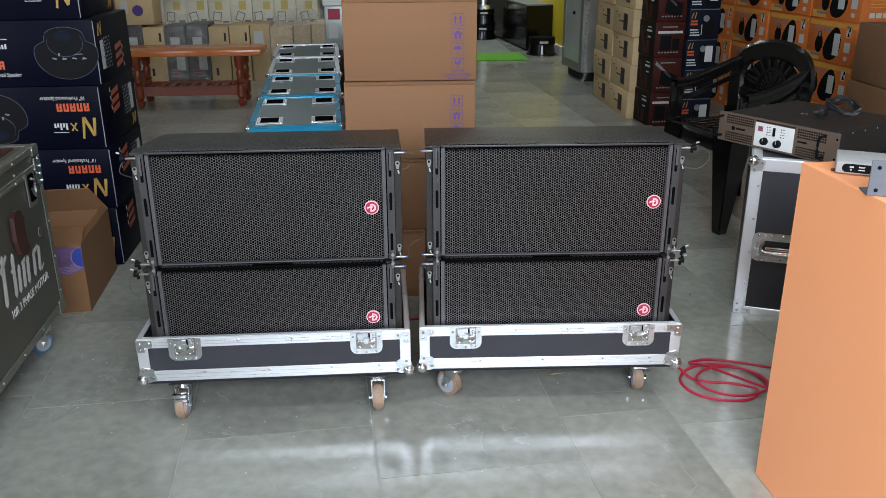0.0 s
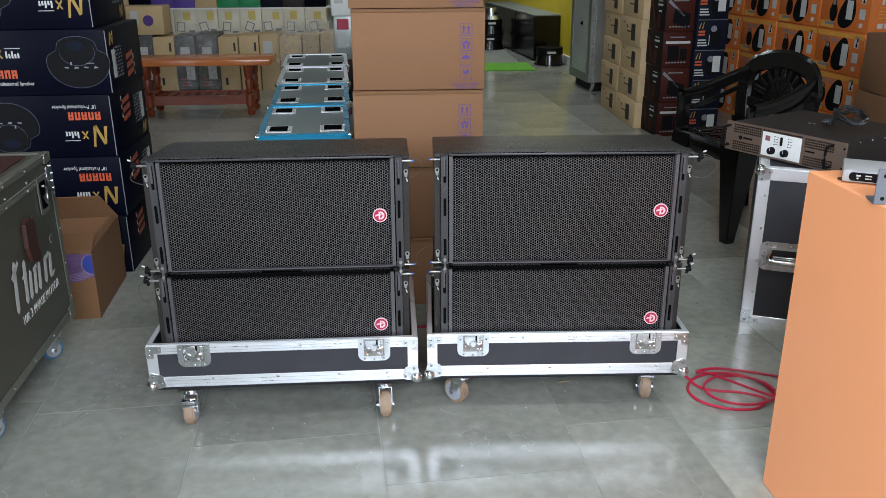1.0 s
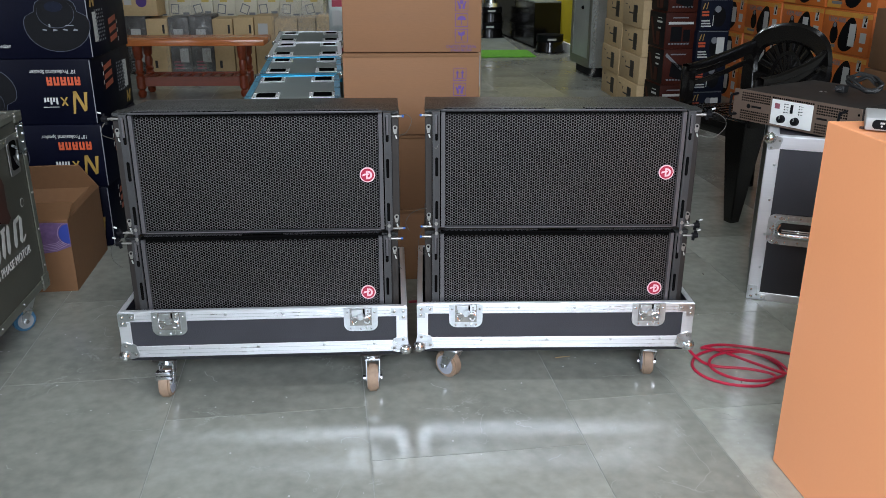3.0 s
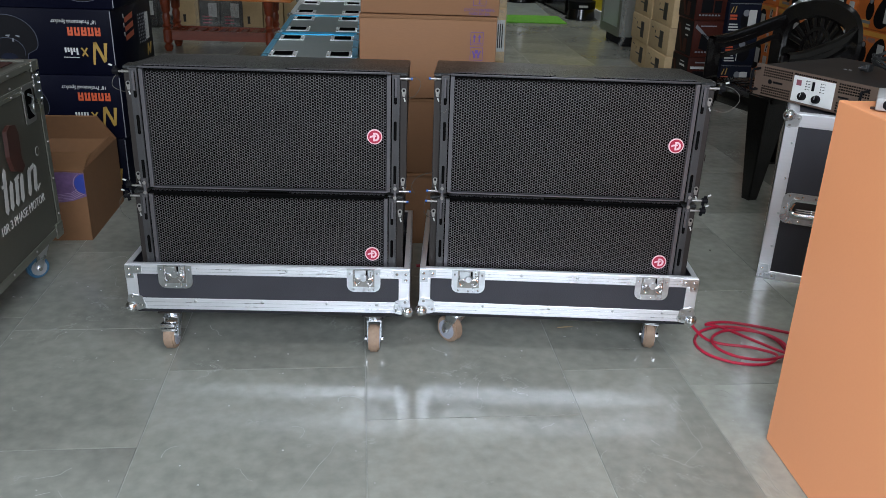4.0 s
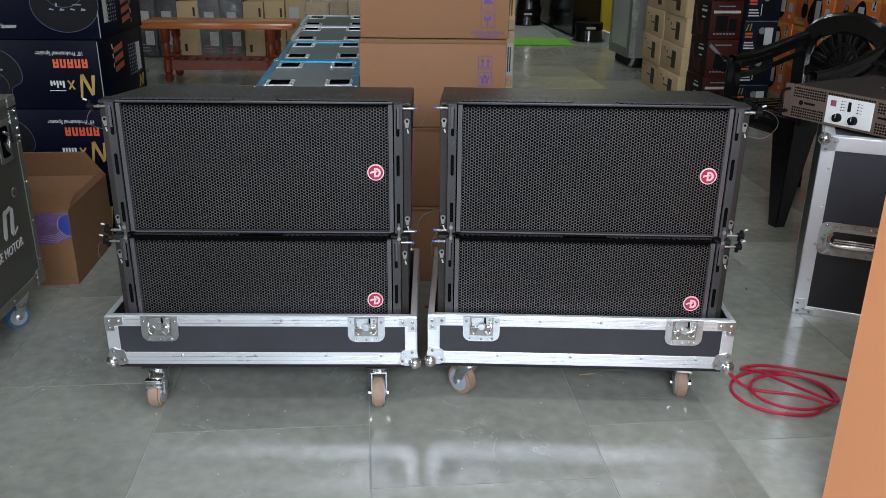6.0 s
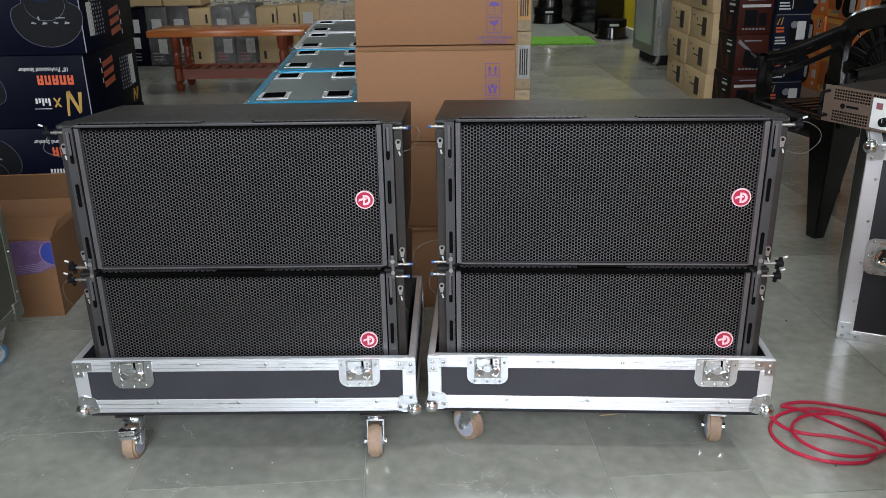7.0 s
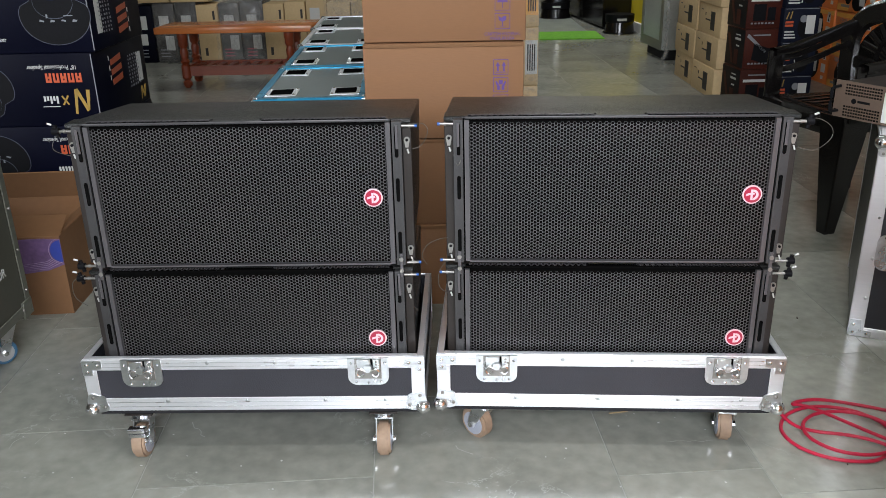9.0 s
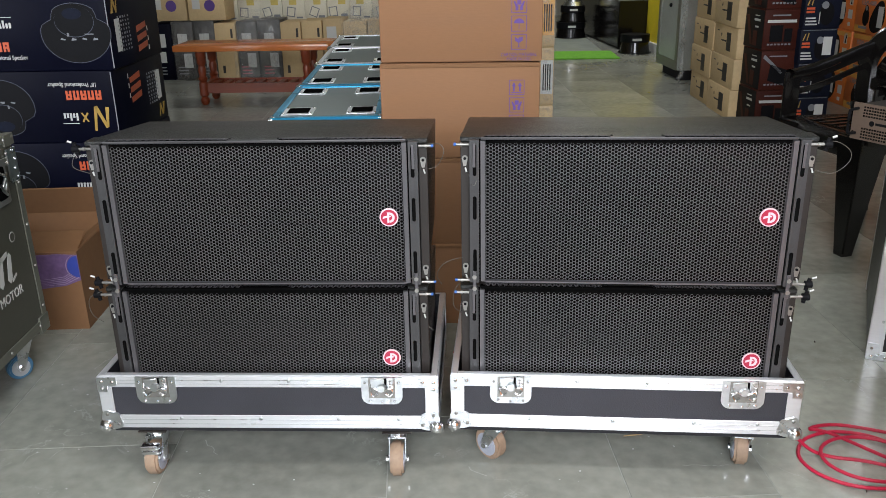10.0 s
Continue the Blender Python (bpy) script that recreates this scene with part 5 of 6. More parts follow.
def orange_cabinet():
    root = thing("orange_cabinet", pose(0.963, 1.66, 0, 0, 0, 4), "orange laminated cabinet with a plain side panel", "cabinet")
    w, d, h = 1.0, 1.25, 0.817
    part("side_panel", B(0, 0.018, -d, 0, 0.001, h, bevel=0.0015), ORANGE_PAINT, root)
    part("body", B(0.018, w, -d + 0.002, -0.002, 0.03, h - 0.02), ORANGE_PAINT, root)
    part("top", B(0.0185, w, -d, 0.0, h - 0.0195, h - 0.001, bevel=0.001), ORANGE_PAINT, root)
    part("plinth", B(0.012, w - 0.03, -d + 0.03, -0.012, 0, 0.03), ORANGE_PAINT, root)
    bm = bmesh.new()
    cyl(bm, (0.03, -0.075, h - 0.001), (0.03, -0.075, h + 0.003), 0.006, n=10)
    part("screw_cover", bm, RUST, root)
    marks("scuffs", [bar(-0.64, -0.634, 0.5, 0.52), bar(-0.5, -0.494, 0.28, 0.284), bar(-0.2, -0.197, 0.1, 0.104)], RUST, root, pose(0, 0, 0, 0, 0, -90), 0.0004)
    dev = thing("sound_processor", pose(0.988, 1.562, h, 0, 0, -27), "small white desktop device with a red display, on the orange cabinet", "device")
    part("casing", B(0, 0.17, 0, 0.115, 0.002, 0.027, bevel=0.003, seg=2), DEVICE_GREY, dev, "", True)
    o = marks("front_window", [rrect(0.14, 0.018, 0.008, 6, 0.082, 0.0145)], BLACK_INK, dev, pose(0, 0, 0), 0.0008, "dark rounded display window")
    marks("display_digits", [bar(0.072, 0.08, 0.0105, 0.0185), bar(0.085, 0.093, 0.0105, 0.0185), bar(0.098, 0.105, 0.0105, 0.0185)], mat("red_display", (0.7, 0.02, 0.06), 0.3), o, pose(0, -0.0002, 0), 0.0005, "lit red digits")
    marks("window_print", [bar(0.026, 0.034, 0.0155, 0.019), bar(0.043, 0.055, 0.0165, 0.019), bar(0.043, 0.055, 0.0105, 0.013), disc(0.002, 10, 0.029, 0.0115)], WHITE_INK, o, pose(0, -0.0002, 0), 0.0005)
    for x in (0.02, 0.15):
        part("foot", B(x - 0.006, x + 0.006, 0.02, 0.032, 0, 0.002), BLACK_INK, dev)
    br = thing("rack_bracket", pose(0.97, 1.4, h, 0, 0, -12), "grey steel rack bracket on the orange cabinet", "bracket")
    part("plate", B(0, 0.2, 0, 0.004, 0, 0.07, bevel=0.001), BRACKET, br)
    part("lip", B(0, 0.2, 0.0045, 0.05, 0, 0.004), BRACKET, br)
    # black discs stand for the bracket's holes and their shade
    bm = bmesh.new()
    for z in (0.012, 0.056):
        cyl(bm, (0.014, -0.0006, z), (0.014, 0, z), 0.004, n=10)
    part("holes", bm, BLACK_INK, br)


orange_cabinet()


def red_cable():
    root = thing("red_cable", pose(0, 0, 0), "red rubber cable lying in loose coils on the floor", "cable")
    r = 0.0042
    line = [(0.872, 2.13, 0.095), (0.9, 2.128, 0.06), (0.945, 2.128, 0.018), (0.995, 2.122, r), (1.07, 2.095, r + 0.006), (1.13, 2.055, r + 0.006)]
    for i in range(1, 10):
        a = -0.6 - 2 * math.pi * i / 9.5
        line.append((1.045 + 0.128 * math.cos(a), 2.112 + 0.112 * math.sin(a), r + 0.004 * abs(math.sin(a))))
    for i in range(10):
        a = -0.6 - 2 * math.pi * (i + 0.4) / 9.5
        line.append((1.066 + 0.105 * math.cos(a), 2.1 + 0.088 * math.sin(a), r + 0.013))
    line += [(1.02, 2.2, r + 0.012), (0.98, 2.235, r + 0.004), (1.05, 2.262, r), (1.15, 2.235, r), (1.3, 2.17, r), (1.5, 2.1, r)]
    part("cord", tube(bmesh.new(), curve(line, 6), r, 9), CABLE_RED, root, "", True)


red_cable()


def floor_litter():
    # small twig under the right speaker case
    sp = thing("wood_splinter", pose(0.55, 2.2, 0, 0, 0, 10), "pale twig lying on the floor", "litter")
    part("splinter", prism(bmesh.new(), [(-0.024, 0.0), (0.02, 0.001), (0.024, 0.002), (0.0, 0.003), (-0.022, 0.002)], 0.002), KRAFT, sp)
    rnd = random.Random(21)
    bm = bmesh.new()
    for k in range(150):
        x, y = rnd.uniform(-1.3, 1.2), rnd.uniform(0.9, 2.6)
        s = rnd.uniform(0.0012, 0.0034)
        ball(bm, (x, y, 0.0004), s, 5, 4, (1, rnd.uniform(0.5, 1), 0.35))
    tagged(new("floor_grit", mesh_of("floor_grit", bm, WHITE_INK)), "pale grit and plaster specks scattered on the floor", "dirt", kind="stuff")
    tag = thing("red_tag", pose(0.118, 2.62, 0, 0, 0, 10), "small red plastic tag on the floor", "tag")
    part("strip", B(-0.03, 0.03, 0, 0.012, 0, 0.004), RED, tag)


floor_litter()
# ---- stacks along the passage ----


def simple_box(name, m, w, d, h, material, label, group, deco=(), category="carton", mesh=None):
    root = thing(name, m, label, category, group)
    b = new("board", mesh or carton_mesh(w, d, h, material))
    b.parent = root
    for nm, shapes, ink, mm in deco:
        marks(nm, shapes, ink, root, mm, 0.001)
    return root


# kraft cartons with a dark printed panel, wrapped at the far end; the printed faces look towards -x
KY = 6.08
kraft_me = carton_mesh(0.515, 0.42, 0.198, KRAFT)
for row in range(7):
    for col in range(2):
        y = KY + 0.52 * col
        x = 1.752 - 0.042 * (y - KY)
        j = ((row * 7 + col * 3) % 5 - 2) * 0.004
        m = pose(x + j, y, 0.2 * row, 0, 0, 2.4) @ pose(0, 0.26, 0, 0, 0, -90)
        simple_box("kraft_carton", m, 0.5, 0.42, 0.198, KRAFT, "kraft carton with a dark printed panel, in a tall stack", "stack of kraft cartons",
                   (("dark_panel", [bar(0.02 + 0.004 * ((row + col) % 3), 0.12, 0.035, 0.155), bar(-0.09, 0.02, 0.09, 0.1)], AMP_BODY, pose(0, 0, 0)), ("small_print", [bar(-0.1, -0.085, 0.12, 0.14)], AMP_BODY, pose(0, 0, 0)), ("line_print", [bar(-0.2, -0.15, 0.15, 0.156)], AMP_BODY, pose(0, 0, 0))), mesh=kraft_me)
# crumpled film over the far end of the stack
bm = bmesh.new()
rnd = random.Random(12)
grid = [[bm.verts.new((1.685 + 0.05 * rnd.random() - 0.012 * i, 7.45 - 0.045 * i + 0.02 * rnd.random(), 0.03 + 0.026 * k + 0.014 * rnd.random())) for i in range(8)] for k in range(46)]
for ra, rb in zip(grid, grid[1:]):
    for i in range(7):
        bm.faces.new((ra[i], ra[i + 1], rb[i + 1], rb[i]))
wrap = thing("wrapping_film", pose(0, 0, 0), "crumpled clear film round the kraft cartons", "wrapping")
part("film", bm, FILM, wrap, "", True)

# maroon and black cartons
for row in range(5):
    z = 0.246 * row
    root = simple_box("speaker_carton", pose(1.832 + 0.006 * (row % 2), 5.79, z, 0, 0, ROOM) @ pose(0.11, 0, 0), 0.22, 0.3, 0.244, MAROON, "maroon and black printed carton with white print, in a stack", "stack of maroon cartons",
                      (("white_band", [bar(-0.09, 0.09, 0.165, 0.182)] if row % 2 == 0 else [[(-0.1, 0.2), (0.02, 0.1), (0.03, 0.11), (-0.09, 0.22)]], WHITE_INK if row % 2 == 0 else GREY_INK, pose(0, 0, 0)),
                       ("front_print", [bar(-0.08 + 0.022 * i, -0.066 + 0.022 * i, 0.03, 0.04) for i in range(7)], GREY_INK, pose(0, 0, 0)),
                       ("upper_print", [bar(-0.06, 0.05, 0.205, 0.213)], GREY_INK, pose(0, 0, 0)),
                       ("picture_panel", [bar(-0.07, 0.01, 0.05, 0.15), bar(0.02, 0.07, 0.05, 0.13)] if row % 2 == 0 else [[(-0.06, 0.06), (0.06, 0.02), (0.07, 0.12), (-0.05, 0.16)]], BLACK_INK, pose(0, 0, 0)),
                       ("side_black", [bar(-0.145, 0.145, 0.006, 0.238)], BLACK_INK, pose(-0.1105, 0.15, 0, 0, 0, -90)),
                       ("side_print", [bar(-0.0, 0.09, 0.17, 0.184), bar(0.01, 0.08, 0.2, 0.206), bar(0.02, 0.07, 0.13, 0.14)], WHITE_INK, pose(-0.1118, 0.15, 0, 0, 0, -90)),
                       ("side_picture", [[(-0.13, 0.2), (-0.04, 0.02), (-0.005, 0.02), (-0.09, 0.2)], bar(0.0, 0.06, 0.02, 0.11)], MAROON, pose(-0.1118, 0.15, 0, 0, 0, -90))))

# narrow navy cartons
for row in range(6):
    z = 0.2065 * row
    simple_box("speaker_carton", pose(2.16 + 0.004 * (row % 2), 5.77, z, 0, 0, ROOM), 0.225, 0.42, 0.205, NAVY_SIDE, "narrow dark navy speaker carton with white sticker, in a stack", "stack of narrow navy cartons",
               (("orange_print", [bar(-0.1, -0.05, 0.115 - 0.02 * j, 0.128 - 0.02 * j) for j in range(2)], ORANGE_INK, pose(0, 0, 0)),
                ("gold_mark", [[(-0.1, 0.14), (-0.092, 0.14), (-0.08, 0.18), (-0.086, 0.18)], [(-0.075, 0.14), (-0.068, 0.14), (-0.06, 0.185), (-0.066, 0.185)]], GOLD_INK, pose(0, 0, 0)),
                ("white_print", [bar(-0.1, -0.04 + 0.006 * j, 0.06 - 0.018 * j, 0.069 - 0.018 * j) for j in range(3)], WHITE_INK, pose(0, 0, 0)),
                ("speaker_picture", [disc(0.052, 24, 0.025, 0.09, 0.9, 1.3)], BLACK_INK, pose(0, 0, 0)),
                ("picture_ring", [disc(0.022, 20, 0.012, 0.14)], GREY_INK, pose(0, -0.001, 0)),
                ("sticker", [bar(0.03, 0.085, 0.05, 0.16)] if row % 2 == 0 else [bar(-0.02, -0.015, 0.03, 0.1)], WHITE_INK, pose(0, -0.002, 0)),
                ("top_edge", [bar(-0.105, 0.105, 0.1985, 0.202)], GREY_INK, pose(0, 0, 0)))).matrix_basis

# orange cartons: printed faces towards -x, ends towards -y
OW, OH = 0.515, 0.263
MODEL = {}
orange_me = carton_mesh(OW, 0.5, OH - 0.002, ORANGE_CARD)


def orange_carton(x, y, z, k):
    """Local -y is the printed long face; its end with the symbols is at local +x."""
    root = simple_box("speaker_carton", pose(x, y, z, 0, 0, ROOM) @ pose(0, OW / 2, 0, 0, 0, -90), OW, 0.5, OH - 0.002, ORANGE_CARD, "orange printed speaker carton with white sticker, in a stack", "stack of orange cartons",
                      (("gold_band", [bar(-0.25, 0.25, 0.222, 0.25), bar(-0.25, -0.1, 0.006, 0.05)], GOLD_CARD, pose(0, 0, 0)),
                       ("bottom_print", [bar(-0.2, -0.09, 0.028, 0.045)], GREY_INK, pose(0, -0.001, 0)),
                       ("small_driver", [disc(0.05, 20, -0.12, 0.105, 0.85, 1.15), disc(0.024, 16, -0.12, 0.16)], BLACK_INK, pose(0, 0, 0)),
                       ("driver_dome", [disc(0.016, 14, -0.12, 0.165)], GREY_INK, pose(0, -0.001, 0)),
                       ("large_driver", [[(0.03 + 0.085 * (1 - 0.25 * math.sin(a)) * math.cos(a) + 0.025 * math.sin(a), 0.118 + 0.105 * math.sin(a)) for a in (2 * math.pi * i / 28 for i in range(28))]], BLACK_INK, pose(0, 0, 0)),
                       ("sticker", [bar(0.02 + 0.01 * (k % 3), 0.085 + 0.01 * (k % 3), 0.05 + 0.02 * (k % 2), 0.185)], WHITE_INK, pose(0, -0.0012, 0)),
                       ("corner_sign", [bar(0.16, 0.205, 0.17, 0.24)], WHITE_INK, pose(0, 0, 0)),
                       ("corner_sign_mark", [[(0.166, 0.176), (0.175, 0.176), (0.19, 0.23), (0.2, 0.23), (0.2, 0.21), (0.185, 0.2), (0.2, 0.176), (0.19, 0.176)]], BLACK_INK, pose(0, -0.001, 0)),
                       ("code_label", [bar(0.155, 0.215, 0.08, 0.14), bar(0.165, 0.2, 0.03, 0.055)], WHITE_INK, pose(0, 0, 0)),
                       ("end_symbols", [bar(0.06 + 0.045 * i, 0.095 + 0.045 * i, 0.03, 0.06) for i in range(4)], WHITE_INK, pose(OW / 2, 0, 0, 0, 0, 90)),
                       ("end_print", [bar(0.07 + 0.024 * i, 0.086 + 0.024 * i, 0.17, 0.2) for i in range(7)], WHITE_INK, pose(OW / 2, 0, 0, 0, 0, 90)),
                       ("end_lines", [bar(0.06, 0.3, 0.09 + 0.02 * i, 0.094 + 0.02 * i) for i in range(4)], GOLD_CARD, pose(OW / 2, 0, 0, 0, 0, 90))), mesh=orange_me)
    if "t" not in MODEL:
        MODEL["t"] = writing("print", "15BM-400B", 0.043, GREY_INK, root, pose(-0.105, -0.0008, 0.197), 0.95)
    else:
        again(MODEL["t"], MODEL["t"].matrix_basis, root)
    return root


for row in range(5):
    for col in range(4):
        y = 5.0 + 0.525 * col
        orange_carton(2.84 - 0.105 * (y - 5.0) + 0.006 * ((row + col) % 2), y, OH * row, row + col)

# brown cartons with violet print in front of the orange ones
for row, (z, h) in enumerate(((0.0, 0.3), (0.302, 0.26), (0.564, 0.3))):
    simple_box("cardboard_carton", pose(2.74 + 0.015 * row, 3.95, z, 0, 0, 3), 0.52, 0.4, h - 0.002, CARD_DARK, "brown carton with violet print and white sticker", "cartons by the orange stack",
               (("violet_print", [[(-0.26, 0.02), (-0.1, 0.02), (-0.16, h - 0.05), (-0.26, h - 0.12)]], PURPLE, pose(0, 0, 0)), ("sticker", [bar(-0.25, -0.19, 0.04, 0.2)] if row == 1 else [bar(-0.1, -0.02, 0.05, 0.16)], WHITE_INK, pose(0, -0.0012, 0))))

# ---- the back of the shop ----


def steel_cupboard():
    root = thing("steel_cupboard", pose(1.665, 8.42, 0, 0, 0, ROOM), "grey steel cupboard with a framed door", "cupboard")
    # door face towards local -x, from y = -0.62 to 0
    part("body", B(0.02, 0.6, -0.62, 0, 0.09, 1.9), STEEL, root)
    part("base", B(0.06, 0.58, -0.58, -0.04, 0, 0.09), INNER, root)
    d = part("door", B(0.008, 0.02, -0.615, -0.005, 0.1, 1.89), STEEL, root, "grey steel door")
    for a in ((0, 0.0078, -0.62, 0, 0.09, 0.17), (0, 0.0078, -0.62, -0.56, 0.1705, 1.9), (0, 0.0078, -0.06, 0, 0.1705, 1.9)):
        part("door_frame", B(*a, bevel=0.001), GREY_TRIM, d, "bright frame strip")
    part("lock", ball(bmesh.new(), (0.004, -0.35, 0.62), 0.018, 12, 8), BLACK_INK, d)


steel_cupboard()


def long_cabinet():
    root = thing("subwoofer_row", pose(1.545, 10.2, 0, 0, 0, 7.5), "long row of black bass cabinets with dusty tops", "speaker")
    for k in range(3):
        c = part("cabinet", B(0, 0.44, 0.95 * k + 0.004, 0.95 * k + 0.94, 0.02, 0.53, bevel=0.006), PLASTIC, root, "black bass speaker cabinet")
        part("dusty_top", B(0.004, 0.436, 0.95 * k + 0.01, 0.95 * k + 0.935, 0.5305, 0.545), DUSTY, c)
        part("foot_rail", B(0.04, 0.4, 0.95 * k + 0.06, 0.95 * k + 0.9, 0, 0.02), INNER, c)


long_cabinet()


def bare_driver(x, y, z, r, up=True):
    root = thing("speaker_driver", pose(x, y, z), "bare black speaker driver lying on its rim", "speaker driver", "bare speaker drivers")
    bm = bmesh.new()
    cyl(bm, (0, 0, 0), (0, 0, 0.014), r * 1.06, n=32)
    part("rim", bm, PLASTIC, root, "", True)
    bm = bmesh.new()
    cyl(bm, (0, 0, 0.014), (0, 0, 0.12), r * 0.95, r * 0.86, n=28)
    part("basket", bm, PLASTIC, root, "", True)
    bm = bmesh.new()
    cyl(bm, (0, 0, 0.1205), (0, 0, 0.2), r * 0.92, r * 0.92, n=28)
    part("magnet", bm, BLACK_INK, root, "black ring magnet", True)
    part("label_strip", B(-0.05, 0.05, -r * 0.93 - 0.003, -r * 0.9, 0.14, 0.165), WHITE_INK, root)


bare_driver(1.69, 9.88, 0, 0.17)
bare_driver(1.12, 11.55, 0, 0.2)
bare_driver(1.14, 11.57, 0.2005, 0.17)
dr = thing("chrome_driver", pose(1.14, 11.55, 0.401), "small chromed horn driver on black ones", "speaker driver")
bm = bmesh.new()
cyl(bm, (0, 0, 0), (0, 0, 0.05), 0.13, 0.1, 20)
cyl(bm, (0, 0, 0.05), (0, 0, 0.15), 0.08, 0.07, 20)
part("body", bm, ZINC, dr, "", True)

turf = thing("turf_mat", pose(0.845, 9.33, 0, 0, 0, 2), "bright green artificial turf mat on the floor", "mat")
part("turf", B(-0.1, 0.62, 0, 0.62, 0.0, 0.014, bevel=0.004), GREEN_MAT, turf)
rug = thing("floor_mat", pose(0.86, 9.98, 0, 0, 0, 2), "plain grey floor mat", "mat")
part("sheet", B(-0.3, 0.5, 0.02, 1.6, 0, 0.006), DUSTY, rug)

# wrapped goods behind the brown stack
for row in range(4):
    simple_box("wrapped_carton", pose(0.278, 4.95, 0.31 * row, 0, 0, ROOM), 0.46, 0.4, 0.308, KRAFT, "film-wrapped carton with a yellow and black label", "film-wrapped cartons",
               (("label", [bar(0.16, 0.225, 0.06, 0.24)], GOLD_CARD if row == 2 else WHITE_INK, pose(0, 0, 0)), ("label_print", [bar(0.17 + 0.012 * i, 0.177 + 0.012 * i, 0.08, 0.22) for i in range(4)], BLACK_INK, pose(0, -0.001, 0))))
    bm = B(-0.236, 0.238, -0.008, 0.405, 0.002, 0.306, bevel=0.01)
    w = thing("wrapping_film", pose(0.278, 4.95, 0.31 * row, 0, 0, ROOM), "clear film round a carton", "wrapping", "films round cartons")
    part("film", bm, FILM, w)
for row in range(5):
    simple_box("printed_carton", pose(-0.2 - 0.012 * (row % 2), 5.72, 0.29 * row, 0, 0, ROOM), 0.5, 0.4, 0.288, (STEEL, AMP_BODY, STEEL, WHITE, AMP_BODY)[row], "grey and white carton with red print, behind the flight cases", "stack behind the flight cases",
               (("red_print", [bar(-0.23, -0.15, 0.2, 0.27)], RED, pose(0, 0, 0)), ("label", [bar(-0.23, -0.17, 0.08, 0.18)], WHITE_INK, pose(0, -0.001, 0))))


def bench():
    root = thing("wooden_bench", pose(-1.68, 6.75, 0, 0, 0, 1.5), "red-stained wooden bench with turned legs and a slatted shelf", "bench")
    w, d, h = 0.6, 0.42, 0.46
    part("seat_board", B(-w, w, 0, d, h - 0.048, h, bevel=0.006, seg=2), BENCH_TOP_SHEEN, root, "polished red wooden board, its sheen painted in paler", True)
    part("apron", B(-w + 0.2, w - 0.2, d - 0.07, d - 0.05, h - 0.085, h - 0.0485), WOOD, root)
    for sx in (-1, 1):
        for y in (0.07, d - 0.07):
            x = sx * (w - 0.19)
            bm = bmesh.new()
            prof = ((0.0, 0.022), (0.02, 0.034), (0.045, 0.034), (0.06, 0.022), (0.075, 0.036), (0.17, 0.036), (0.18, 0.026), (0.2, 0.038), (0.22, 0.026), (0.27, 0.033), (0.3, 0.024), (0.32, 0.036), (0.36, 0.036), (0.37, 0.04), (0.411, 0.04))
            prev = None
            for zc, rc in prof:
                ring = [bm.verts.new((x + rc * math.cos(math.pi * k / 8), y + rc * math.sin(math.pi * k / 8), zc)) for k in range(16)]
                if prev:
                    for k in range(16):
                        bm.faces.new((prev[k], prev[(k + 1) % 16], ring[(k + 1) % 16], ring[k]))
                prev = ring
            part("turned_leg", bm, WOOD, root, "turned wooden leg", True)
        part("end_rail", B(min(sx * (w - 0.175), sx * (w - 0.205)), max(sx * (w - 0.175), sx * (w - 0.205)), 0.1, d - 0.1, 0.1, 0.16), WOOD, root)
    for y in (0.06, d - 0.08):
        part("stretcher", B(-w + 0.21, w - 0.21, y, y + 0.02, 0.09, 0.165), WOOD, root)
    for k in range(9):
        x = -w + 0.25 + 0.0875 * k
        part("shelf_slat", B(x - 0.022, x + 0.022, 0.0802, d - 0.0802, 0.14, 0.154), WOOD, root)


bench()

